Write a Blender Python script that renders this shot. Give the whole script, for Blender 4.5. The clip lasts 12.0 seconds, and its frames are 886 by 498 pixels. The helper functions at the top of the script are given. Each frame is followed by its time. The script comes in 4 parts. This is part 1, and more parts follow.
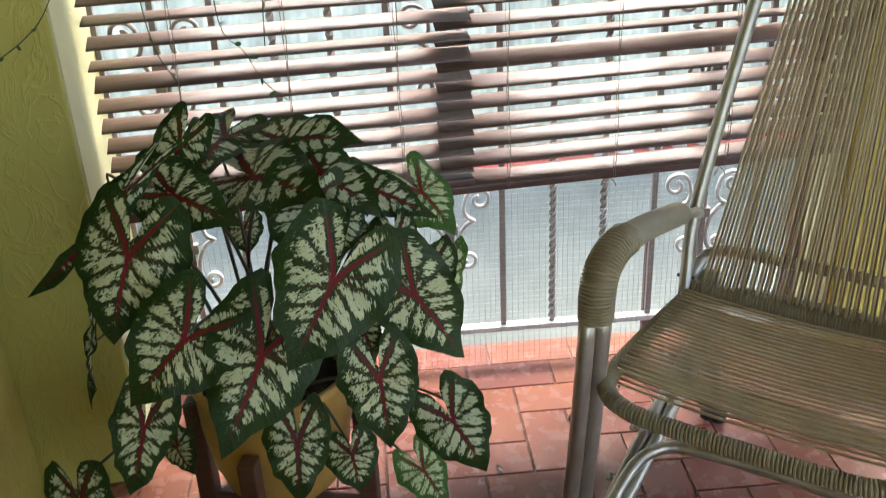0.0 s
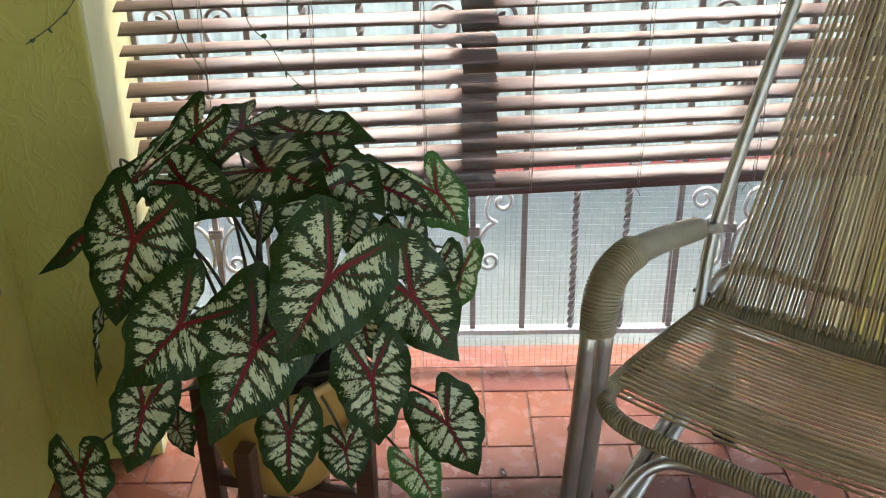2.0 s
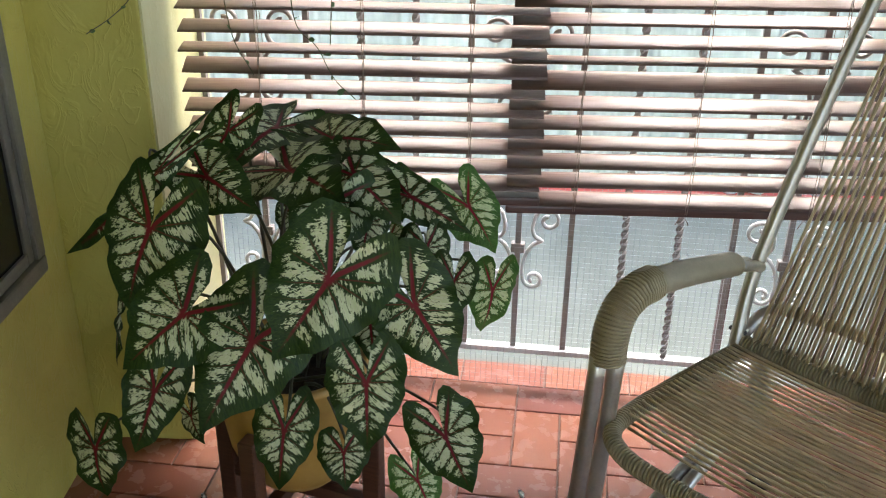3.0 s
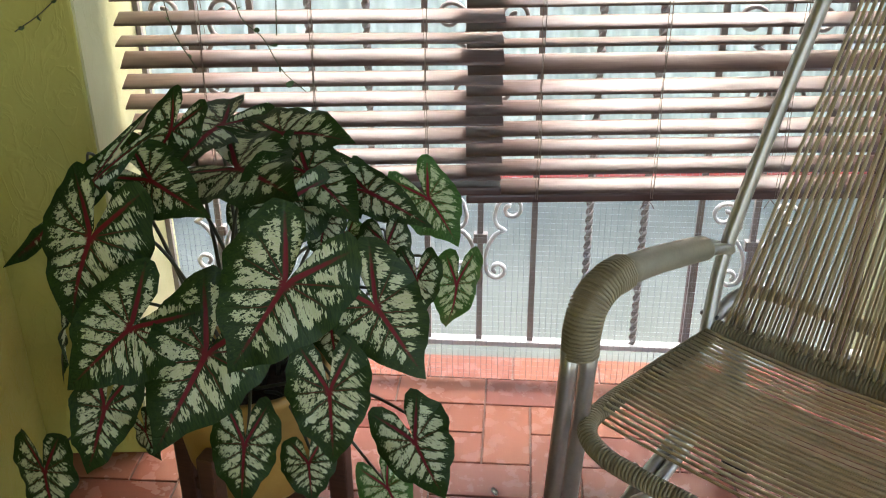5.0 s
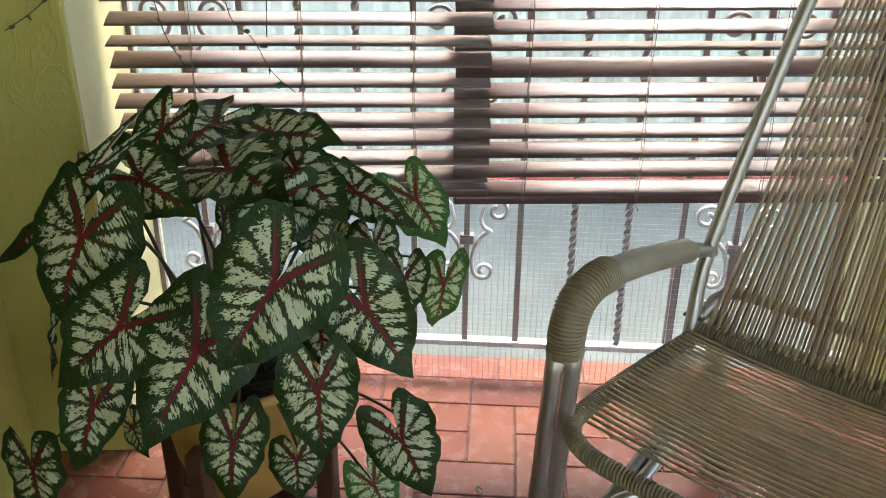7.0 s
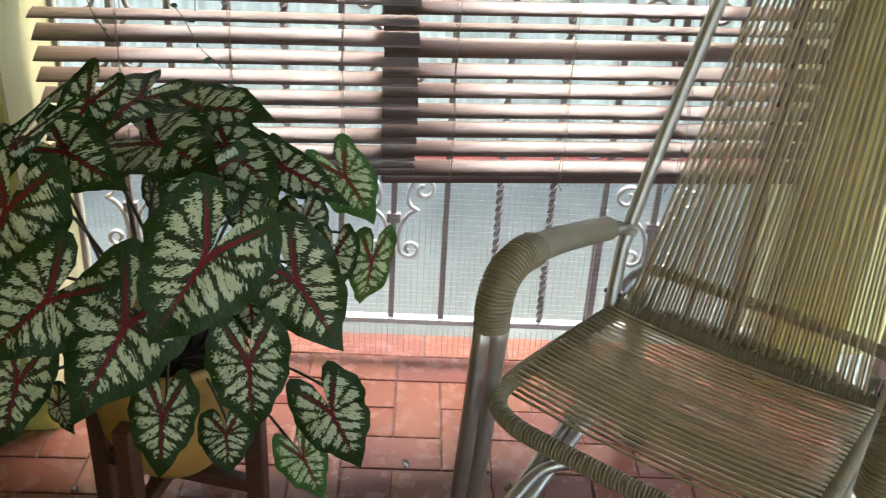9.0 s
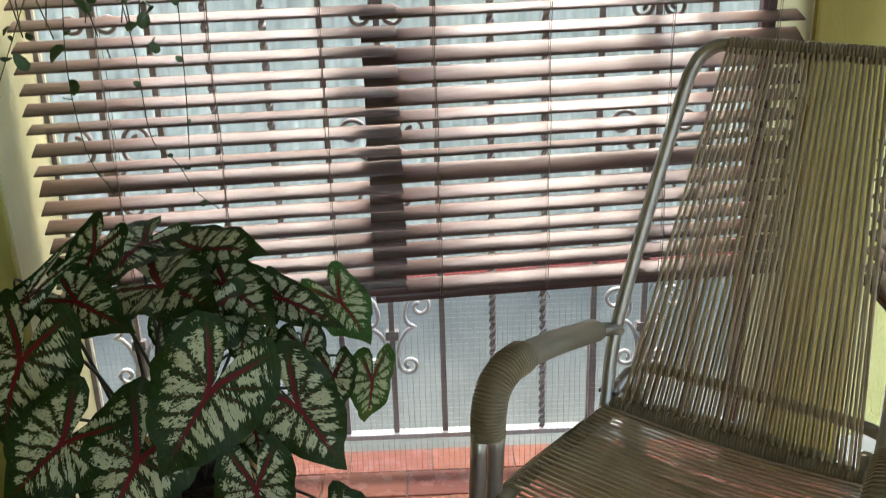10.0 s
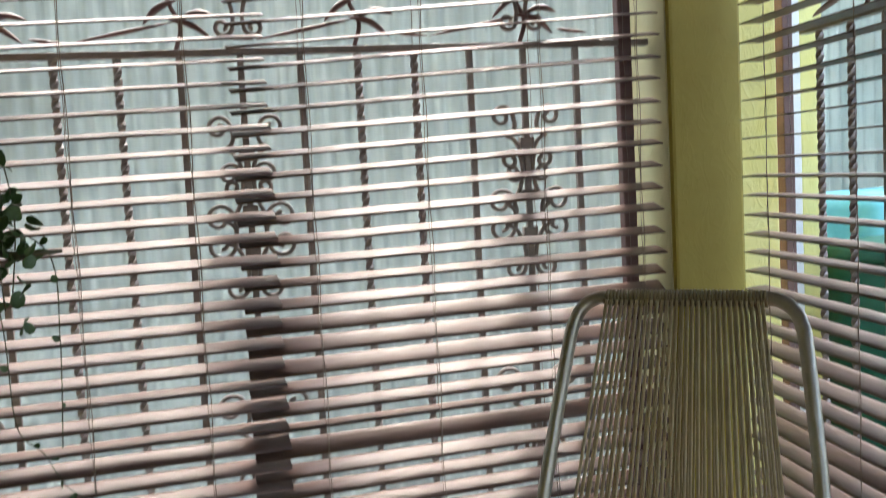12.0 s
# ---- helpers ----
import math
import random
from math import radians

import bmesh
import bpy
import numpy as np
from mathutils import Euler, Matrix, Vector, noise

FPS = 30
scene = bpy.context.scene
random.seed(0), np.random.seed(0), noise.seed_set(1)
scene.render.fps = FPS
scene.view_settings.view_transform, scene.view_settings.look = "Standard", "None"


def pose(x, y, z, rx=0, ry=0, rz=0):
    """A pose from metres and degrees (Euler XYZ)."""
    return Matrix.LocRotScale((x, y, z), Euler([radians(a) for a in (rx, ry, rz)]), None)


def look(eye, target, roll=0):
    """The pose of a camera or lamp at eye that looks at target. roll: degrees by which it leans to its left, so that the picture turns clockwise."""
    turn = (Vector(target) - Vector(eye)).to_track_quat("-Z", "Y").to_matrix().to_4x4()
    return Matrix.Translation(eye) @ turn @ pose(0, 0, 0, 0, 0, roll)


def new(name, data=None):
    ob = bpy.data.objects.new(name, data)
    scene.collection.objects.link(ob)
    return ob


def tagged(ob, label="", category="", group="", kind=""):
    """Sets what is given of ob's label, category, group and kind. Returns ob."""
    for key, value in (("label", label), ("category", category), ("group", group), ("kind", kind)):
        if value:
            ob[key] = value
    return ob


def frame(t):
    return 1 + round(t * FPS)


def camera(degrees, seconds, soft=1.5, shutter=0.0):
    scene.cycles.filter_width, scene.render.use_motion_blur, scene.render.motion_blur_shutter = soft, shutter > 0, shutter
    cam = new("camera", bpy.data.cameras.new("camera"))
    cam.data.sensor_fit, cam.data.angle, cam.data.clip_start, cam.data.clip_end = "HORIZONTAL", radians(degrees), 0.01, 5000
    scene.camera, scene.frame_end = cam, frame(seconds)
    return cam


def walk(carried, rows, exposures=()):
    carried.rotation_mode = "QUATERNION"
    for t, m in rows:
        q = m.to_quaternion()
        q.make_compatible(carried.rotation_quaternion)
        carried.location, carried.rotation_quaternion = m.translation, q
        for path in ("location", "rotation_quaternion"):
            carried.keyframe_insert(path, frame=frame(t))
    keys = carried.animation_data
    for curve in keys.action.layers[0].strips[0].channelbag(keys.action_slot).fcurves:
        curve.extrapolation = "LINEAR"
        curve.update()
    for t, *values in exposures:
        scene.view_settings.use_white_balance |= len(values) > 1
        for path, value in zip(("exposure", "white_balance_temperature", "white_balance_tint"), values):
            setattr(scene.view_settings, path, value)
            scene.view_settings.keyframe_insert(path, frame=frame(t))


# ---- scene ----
cam = camera(49.9, 12.0, soft=1.0, shutter=0.3)
PATH = [
    (0, (-0.342, 0.239, 1.328), (-0.047, 2.005, 0.437), -2.6),
    (0.5, (-0.386, 0.151, 1.331), (-0.085, 1.891, 0.392), -1.2),
    (0.8, (-0.358, 0.114, 1.347), (-0.126, 1.868, 0.415), 0.3),
    (1, (-0.339, 0.097, 1.343), (-0.123, 1.874, 0.451), 0.3),
    (1.5, (-0.298, 0.156, 1.344), (-0.121, 1.927, 0.431), -0.2),
    (2, (-0.261, 0.23, 1.342), (-0.082, 2.006, 0.44), -0.8),
    (2.5, (-0.176, 0.227, 1.346), (-0.15, 2.02, 0.459), 0.6),
    (3, (-0.109, 0.228, 1.343), (-0.158, 2.023, 0.462), 0.8),
    (3.2, (-0.086, 0.235, 1.345), (-0.145, 2.027, 0.46), 0.7),
    (4.8, (-0.114, 0.301, 1.338), (-0.091, 2.073, 0.411), 0.1),
    (5, (-0.114, 0.297, 1.327), (-0.077, 2.078, 0.42), -0.3),
    (5.5, (-0.119, 0.287, 1.334), (-0.082, 2.079, 0.447), -0.2),
    (6, (-0.124, 0.274, 1.337), (-0.086, 2.071, 0.459), -0.1),
    (6.5, (-0.124, 0.277, 1.337), (-0.066, 2.063, 0.439), 0.7),
    (6.7, (-0.12, 0.285, 1.336), (-0.052, 2.066, 0.428), 0.8),
    (8.3, (-0.121, 0.244, 1.338), (-0.072, 2.031, 0.441), -0.5),
    (8.5, (-0.131, 0.266, 1.33), (-0.035, 2.049, 0.427), 1.1),
    (9, (-0.134, 0.251, 1.335), (0.1, 2.006, 0.405), 3.2),
    (9.5, (-0.108, 0.228, 1.348), (0.24, 2.018, 0.526), 2.7),
    (10, (-0.109, 0.174, 1.381), (0.115, 2.026, 0.661), -1.7),
    (10.5, (-0.17, 0.137, 1.398), (0.254, 1.982, 0.753), -3.1),
    (11, (-0.26, 0.148, 1.397), (0.347, 1.921, 0.699), -3.5),
    (11.5, (-0.248, 0.195, 1.379), (0.33, 2.05, 0.905), -2.4),
    (12, (-0.226, 0.231, 1.346), (0.392, 2.126, 1.18), -3.0),
]
walk(cam, [(t, look(eye, target, roll)) for t, eye, target, roll in PATH],
     [(0.0, 3.65), (2.5, 3.63), (5.0, 3.58), (8.5, 3.57), (9.5, 3.4), (10.0, 3.08), (10.5, 3.0), (11.0, 2.98), (12.0, 2.64)])
SKY, SUN, DOOR = 0.15, 2.2, 0.8
STRANDS = [
    [(-0.46, 1.93, 1.30), (-0.44, 1.95, 1.12), (-0.435, 1.97, 0.95), (-0.40, 2.0, 0.89), (-0.37, 2.0, 0.83), (-0.33, 2.0, 0.79)],
    [(-0.53, 1.93, 1.30), (-0.56, 1.95, 1.10), (-0.555, 1.97, 0.93), (-0.52, 1.98, 0.84)],
    [(-0.43, 1.90, 1.30), (-0.355, 1.90, 1.24), (-0.35, 1.90, 1.10), (-0.36, 1.90, 0.92)],
    [(-0.56, 1.91, 1.30), (-0.66, 1.93, 1.10), (-0.715, 1.940, 1.00), (-0.76, 1.944, 0.955), (-0.815, 1.944, 0.92)],
]

# ---- world and light ----
world = bpy.data.worlds.new("sky")
scene.world = world
world.use_nodes = True
wn = world.node_tree
sky = wn.nodes.new("ShaderNodeTexSky")
sky.sky_type = "NISHITA"
sky.sun_disc = False
sky.sun_elevation = radians(50)
sky.sun_rotation = radians(20)
sky.air_density, sky.dust_density, sky.ozone_density = 1.0, 4.0, 1.0
wn.links.new(sky.outputs[0], wn.nodes["Background"].inputs[0])
wn.nodes["Background"].inputs[1].default_value = SKY

sun = new("sun", bpy.data.lights.new("sun", "SUN"))
sun.data.energy, sun.data.angle, sun.data.color = SUN, radians(75), (1.0, 0.98, 0.94)
sun.matrix_world = look((1.8, 6.8, 6.2), (0, 2, 0))

# daylight through the doorway behind the camera
door_light = new("doorway_daylight", bpy.data.lights.new("doorway_daylight", "AREA"))
door_light.data.shape, door_light.data.size, door_light.data.size_y = "RECTANGLE", 0.85, 1.95
door_light.data.energy, door_light.data.color = DOOR, (1.0, 0.97, 0.92)
door_light.matrix_world = look((-0.05, -1.97, 1.05), (-0.1, 2.0, 0.9))


# ---- material helpers ----
class Nodes:
    """Short ways to write a node tree."""

    def __init__(self, name):
        self.m = bpy.data.materials.new(name)
        self.m.use_nodes = True
        self.t = self.m.node_tree
        self.b = self.t.nodes["Principled BSDF"]

    def put(self, socket, v):
        if isinstance(v, bpy.types.NodeSocket):
            self.t.links.new(v, socket)
        elif isinstance(v, tuple) and len(v) == 3 and socket.type == "RGBA":
            socket.default_value = (*v, 1)
        else:
            socket.default_value = v

    def f(self, op, a, b=None, c=None, clamp=False):
        n = self.t.nodes.new("ShaderNodeMath")
        n.operation, n.use_clamp = op, clamp
        for i, v in enumerate((a, b, c)):
            if v is not None:
                self.put(n.inputs[i], v)
        return n.outputs[0]

    def coords(self, kind="Object", scale=(1, 1, 1)):
        n = self.t.nodes.new("ShaderNodeTexCoord")
        p = self.t.nodes.new("ShaderNodeMapping")
        p.inputs["Scale"].default_value = scale
        self.t.links.new(n.outputs[kind], p.inputs[0])
        return p.outputs[0]

    def world(self, scale=(1, 1, 1)):
        n = self.t.nodes.new("ShaderNodeNewGeometry")
        p = self.t.nodes.new("ShaderNodeMapping")
        p.inputs["Scale"].default_value = scale
        self.t.links.new(n.outputs["Position"], p.inputs[0])
        return p.outputs[0]

    def noise(self, vec, scale, detail=4, rough=0.55, warp=0.0):
        n = self.t.nodes.new("ShaderNodeTexNoise")
        self.put(n.inputs["Vector"], vec)
        for k, v in (("Scale", scale), ("Detail", detail), ("Roughness", rough), ("Distortion", warp)):
            n.inputs[k].default_value = v
        return n.outputs["Fac"]

    def wave(self, vec, scale, warp, axis="X", detail=2):
        n = self.t.nodes.new("ShaderNodeTexWave")
        n.bands_direction = axis
        self.put(n.inputs["Vector"], vec)
        for k, v in (("Scale", scale), ("Distortion", warp), ("Detail", detail)):
            n.inputs[k].default_value = v
        return n.outputs["Fac"]

    def ramp(self, fac, *stops):
        n = self.t.nodes.new("ShaderNodeValToRGB")
        while len(n.color_ramp.elements) < len(stops):
            n.color_ramp.elements.new(0.5)
        for e, (p, c) in zip(n.color_ramp.elements, stops):
            e.position, e.color = p, (*c, 1) if isinstance(c, tuple) else (c, c, c, 1)
        self.put(n.inputs[0], fac)
        return n.outputs[0]

    def step(self, v, lo, hi):
        n = self.t.nodes.new("ShaderNodeMapRange")
        n.interpolation_type = "SMOOTHSTEP"
        self.put(n.inputs["Value"], v)
        self.put(n.inputs["From Min"], lo)
        self.put(n.inputs["From Max"], hi)
        return n.outputs[0]

    def mix(self, fac, a, b, mode="MIX"):
        n = self.t.nodes.new("ShaderNodeMix")
        n.data_type, n.blend_type = "RGBA", mode
        self.put(n.inputs[0], fac)
        self.put(n.inputs[6], a)
        self.put(n.inputs[7], b)
        return n.outputs[2]

    def random(self):
        return self.t.nodes.new("ShaderNodeObjectInfo").outputs["Random"]

    def bump(self, height, strength, distance=0.01):
        n = self.t.nodes.new("ShaderNodeBump")
        n.inputs["Strength"].default_value, n.inputs["Distance"].default_value = strength, distance
        self.put(n.inputs["Height"], height)
        return n.outputs[0]

    def done(self, color=None, rough=0.5, metal=0.0, normal=None, **more):
        if color is not None:
            self.put(self.b.inputs["Base Color"], color)
        self.put(self.b.inputs["Roughness"], rough)
        self.put(self.b.inputs["Metallic"], metal)
        if normal is not None:
            self.put(self.b.inputs["Normal"], normal)
        for k, v in more.items():
            self.put(self.b.inputs[k.replace("_", " ")], v)
        return self.m


def stucco(name, c1, c2, relief=0.30):
    n = Nodes(name)
    w = n.world()
    trowel = n.noise(n.world((1, 1, 0.55)), 17, 3, 0.5, 1.6)
    ridge = n.ramp(trowel, (0.42, 0.0), (0.5, 1.0), (0.53, 0.25), (0.75, 0.0))
    fine = n.noise(w, 140, 4)
    blot = n.noise(w, 3.2, 5, 0.6)
    h = n.f("ADD", n.f("MULTIPLY", ridge, 0.7), n.f("MULTIPLY", fine, 0.18))
    col = n.mix(n.step(blot, 0.3, 0.7), c1, c2)
    col = n.mix(n.f("MULTIPLY", n.step(n.noise(w, 38, 5, 0.7), 0.55, 0.8), 0.25), col, (c1[0] * 0.6, c1[1] * 0.6, c1[2] * 0.6))
    return n.done(col, 0.62, 0, n.bump(h, relief, 0.006))


def tile_material():
    n = Nodes("terracotta_tile")
    w = n.world()
    r = n.random()
    base = n.ramp(r, (0.0, (0.160, 0.052, 0.038)), (0.35, (0.200, 0.070, 0.048)), (0.7, (0.240, 0.090, 0.055)), (1.0, (0.175, 0.060, 0.048)))
    cloud = n.noise(w, 8, 4, 0.5, 0.6)
    col = n.mix(n.step(cloud, 0.35, 0.75), base, n.mix(0.15, base, (0.29, 0.125, 0.080)))
    col = n.mix(n.f("MULTIPLY", n.step(n.noise(w, 70, 6, 0.7), 0.6, 0.8), 0.3), col, (0.085, 0.035, 0.028))
    rough = n.f("ADD", 0.14, n.f("MULTIPLY", n.noise(w, 22, 4), 0.24))
    return n.done(col, rough, 0, n.bump(n.f("ADD", n.noise(w, 9, 3), n.f("MULTIPLY", n.noise(w, 160, 3), 0.12)), 0.25, 0.004))


def slat_material(name, c1, c2, rough):
    n = Nodes(name)
    v = n.coords("Object", (3, 60, 60))
    g = n.noise(v, 3.0, 6, 0.65, 0.4)
    r = n.random()
    col = n.mix(n.step(g, 0.3, 0.72), c1, c2)
    col = n.mix(n.f("MULTIPLY", r, 0.35), col, (c1[0] * 0.75, c1[1] * 0.7, c1[2] * 0.66))
    rg = n.f("ADD", rough, n.f("MULTIPLY", n.noise(n.coords("Object", (6, 20, 20)), 5, 3), 0.14))
    return n.done(col, rg, 0, n.bump(g, 0.08, 0.001), Specular_IOR_Level=0.68)


def plain(name, c1, c2, scale, rough, metal=0.0, relief=0.1, dist=0.002, spread=0.15):
    n = Nodes(name)
    v = n.coords("Object")
    a = n.noise(v, scale, 5, 0.6)
    b = n.noise(v, scale * 9, 4, 0.6)
    col = n.mix(n.step(n.f("ADD", n.f("MULTIPLY", a, 0.7), n.f("MULTIPLY", b, 0.3)), 0.3, 0.7), c1, c2)
    rg = n.f("ADD", rough, n.f("MULTIPLY", n.f("SUBTRACT", a, 0.5), spread))
    return n.done(col, rg, metal, n.bump(b, relief, dist))


def leaf_material(name, white, red, edge=(0.012, 0.031, 0.004), cover=0.484):
    """Heart-shaped caladium leaf: green rim and veins, pale blotches, red midrib. Reads the blade's own polar map."""
    n = Nodes(name)
    u = n.t.nodes.new("ShaderNodeUVMap")
    u.uv_map = "polar"
    s = n.t.nodes.new("ShaderNodeSeparateXYZ")
    n.t.links.new(u.outputs[0], s.inputs[0])
    rr, th = s.outputs[0], n.f("ABSOLUTE", s.outputs[1])
    seed = n.random()
    fl = n.t.nodes.new("ShaderNodeUVMap")
    fl.uv_map = "flat"
    fs = n.t.nodes.new("ShaderNodeSeparateXYZ")
    n.t.links.new(fl.outputs[0], fs.inputs[0])
    ax, ay = n.f("ABSOLUTE", fs.outputs[0]), fs.outputs[1]
    wob = n.f("MULTIPLY", n.f("SUBTRACT", n.noise(fl.outputs[0], 5, 3), 0.5), 0.07)
    # side veins leave the midrib towards the rim; in the lobes they fan out from the junction
    v = n.f("SUBTRACT", ay, n.f("MULTIPLY", ax, 0.62))
    fore = n.f("PINGPONG", n.f("ADD", n.f("ADD", v, wob), n.f("ADD", 4.0, n.f("MULTIPLY", seed, 0.05))), 0.098)
    aft = n.f("MULTIPLY", n.f("PINGPONG", n.f("ADD", th, n.f("MULTIPLY", wob, 0.3)), 0.083), n.f("MULTIPLY", rr, 1.7))
    back = n.step(th, 0.36, 0.42)
    d = n.f("ADD", n.f("MULTIPLY", fore, n.f("SUBTRACT", 1.0, back)), n.f("MULTIPLY", aft, back))
    lobe = n.f("MULTIPLY", n.f("ABSOLUTE", n.f("SUBTRACT", n.f("ADD", th, n.f("MULTIPLY", wob, 0.25)), 0.830)), n.f("MULTIPLY", rr, 1.9))
    rib = n.f("ADD", ax, n.f("MULTIPLY", n.step(ay, 0.02, -0.06), 0.5))
    mid = n.f("MINIMUM", rib, n.f("MULTIPLY", lobe, 1.25))
    c = n.t.nodes.new("ShaderNodeCombineXYZ")
    n.put(c.inputs[0], n.f("ADD", n.f("MULTIPLY", n.f("SUBTRACT", v, n.f("MULTIPLY", ax, 0.25)), 12.0), n.f("MULTIPLY", n.f("SIGN", fs.outputs[0]), 20.0)))
    n.put(c.inputs[1], n.f("MULTIPLY", n.f("ADD", ax, n.f("MULTIPLY", ay, 0.62)), 6.5))
    n.put(c.inputs[2], n.f("MULTIPLY", seed, 40.0))
    streak = n.noise(c.outputs[0], 1.0, 3, 0.6, 0.7)
    c2 = n.t.nodes.new("ShaderNodeCombineXYZ")
    n.put(c2.inputs[0], n.f("MULTIPLY", n.f("SUBTRACT", v, n.f("MULTIPLY", ax, 0.25)), 34.0))
    n.put(c2.inputs[1], n.f("MULTIPLY", n.f("ADD", fs.outputs[0], n.f("MULTIPLY", ay, 0.62)), 20.0))
    n.put(c2.inputs[2], n.f("MULTIPLY", seed, 90.0))
    fine = n.noise(c2.outputs[0], 1.0, 3, 0.65, 0.9)
    patch = n.f("ADD", n.f("MULTIPLY", streak, 0.55), n.f("MULTIPLY", n.f("SUBTRACT", n.f("MULTIPLY", fine, 1.45), 0.225), 0.45))
    patch = n.f("ADD", patch, n.f("MULTIPLY", n.step(d, 0.0, 0.06), 0.13))
    patch = n.f("SUBTRACT", patch, n.f("MULTIPLY", n.step(rr, 0.66, 0.98), 0.24))
    patch = n.f("SUBTRACT", patch, n.f("MULTIPLY", n.step(mid, 0.07, 0.02), 0.12))
    pale = n.step(patch, cover + 0.042, cover + 0.054)
    pale = n.f("MULTIPLY", pale, n.step(d, n.f("MULTIPLY", rr, 0.012), n.f("ADD", 0.006, n.f("MULTIPLY", rr, 0.022))))
    green = n.mix(n.step(fine, 0.3, 0.7), edge, (edge[0] * 2.4, edge[1] * 1.9, edge[2] * 2.0))
    pal = n.mix(n.step(fine, 0.35, 0.7), white, (white[0] * 0.8, white[1] * 0.87, white[2] * 0.72))
    col = n.mix(pale, green, pal)
    vein_red = n.f("MULTIPLY", n.f("SUBTRACT", 1.0, n.step(d, 0.003, 0.009)), n.f("SUBTRACT", 1.0, n.step(rr, 0.30, 0.85)))
    mid_red = n.f("MULTIPLY", n.f("SUBTRACT", 1.0, n.step(n.f("ADD", mid, n.f("MULTIPLY", rr, 0.022)), 0.020, 0.040)), n.f("SUBTRACT", 1.0, n.step(n.f("ADD", rr, n.f("MULTIPLY", n.f("SUBTRACT", fine, 0.5), 0.5)), 0.45, 0.95)))
    heart = n.f("SUBTRACT", 1.0, n.step(n.f("ADD", rr, n.f("MULTIPLY", fine, 0.10)), 0.10, 0.20))
    k = n.f("MAXIMUM", heart, n.f("MAXIMUM", n.f("MULTIPLY", vein_red, 0.55), mid_red))
    col = n.mix(k, col, red)
    h = n.f("ADD", n.f("MULTIPLY", n.step(d, 0.0, 0.02), 0.6), n.f("MULTIPLY", fine, 0.4))
    b = n.b
    n.done(col, n.f("ADD", 0.40, n.f("MULTIPLY", streak, 0.22)), 0, n.bump(h, 0.35, 0.002))
    b.inputs["Specular IOR Level"].default_value = 0.28
    tr = n.t.nodes.new("ShaderNodeBsdfTranslucent")
    n.put(tr.inputs[0], col)
    mx = n.t.nodes.new("ShaderNodeMixShader")
    mx.inputs[0].default_value = 0.30
    n.t.links.new(b.outputs[0], mx.inputs[1])
    n.t.links.new(tr.outputs[0], mx.inputs[2])
    n.t.links.new(mx.outputs[0], n.t.nodes["Material Output"].inputs[0])
    return n.m


def corrugated_material():
    n = Nodes("pale_sheet_metal")
    w = n.world()
    streak = n.noise(n.world((9, 9, 0.35)), 2.2, 5, 0.65)
    col = n.mix(n.step(streak, 0.3, 0.75), (0.53, 0.585, 0.59), (0.66, 0.71, 0.71))
    col = n.mix(n.f("MULTIPLY", n.step(n.noise(w, 1.4, 4), 0.5, 0.8), 0.4), col, (0.36, 0.40, 0.395))
    return n.done(col, 0.5, 0, n.bump(streak, 0.1, 0.003))


def concrete_material():
    n = Nodes("wet_concrete")
    w = n.world()
    a = n.noise(w, 2.2, 6, 0.62, 0.5)
    b = n.noise(w, 30, 5, 0.7)
    col = n.mix(n.step(a, 0.32, 0.7), (0.112, 0.122, 0.104), (0.16, 0.17, 0.147))
    col = n.mix(n.f("MULTIPLY", n.step(b, 0.5, 0.8), 0.3), col, (0.11, 0.125, 0.12))
    col = n.mix(n.f("MULTIPLY", n.step(n.noise(w, 1.1, 3), 0.62, 0.7), 0.5), col, (0.10, 0.115, 0.11))
    return n.done(col, 0.75, 0, n.bump(b, 0.25, 0.004))


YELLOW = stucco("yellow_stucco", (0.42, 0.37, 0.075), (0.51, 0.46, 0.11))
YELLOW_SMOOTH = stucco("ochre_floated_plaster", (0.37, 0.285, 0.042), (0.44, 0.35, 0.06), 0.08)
# wall stucco made paler, with the daylight on the reveals in its colour
REVEAL_LIT = stucco("daylit_reveal_stucco", (0.54, 0.515, 0.26), (0.62, 0.59, 0.33), 0.12)
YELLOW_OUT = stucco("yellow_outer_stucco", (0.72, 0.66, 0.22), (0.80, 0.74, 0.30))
WHITE = plain("white_plaster", (0.70, 0.69, 0.64), (0.78, 0.77, 0.72), 3, 0.8, 0, 0.2)
TILE = tile_material()
GROUT = plain("dark_grout", (0.10, 0.06, 0.05), (0.17, 0.11, 0.09), 30, 0.9, 0, 0.4)
SLAT = slat_material("wood_slat", (0.114, 0.060, 0.043), (0.185, 0.114, 0.090), 0.40)
RAILWOOD = slat_material("dark_rail_wood", (0.060, 0.022, 0.016), (0.105, 0.042, 0.030), 0.35)
# grille iron with light in its colour: lit low parts, backlit bars
LITIRON = plain("lit_grey_iron", (0.52, 0.51, 0.50), (0.66, 0.65, 0.64), 25, 0.4, 0, 0.15)
IRON = plain("backlit_grey_iron", (0.22, 0.185, 0.17), (0.32, 0.28, 0.26), 25, 0.42, 0, 0.15)
# the posts' own brown; on the leaf sprays it stands for backlight
BROWNIRON = plain("brown_and_backlit_iron", (0.10, 0.045, 0.04), (0.16, 0.08, 0.07), 25, 0.45, 0, 0.15)
WIRE = plain("galvanised_wire", (0.30, 0.32, 0.32), (0.42, 0.44, 0.44), 60, 0.5, 0.4)
ALU = plain("dull_aluminium", (0.38, 0.355, 0.295), (0.50, 0.475, 0.41), 18, 0.36, 0.85, 0.06, 0.001)
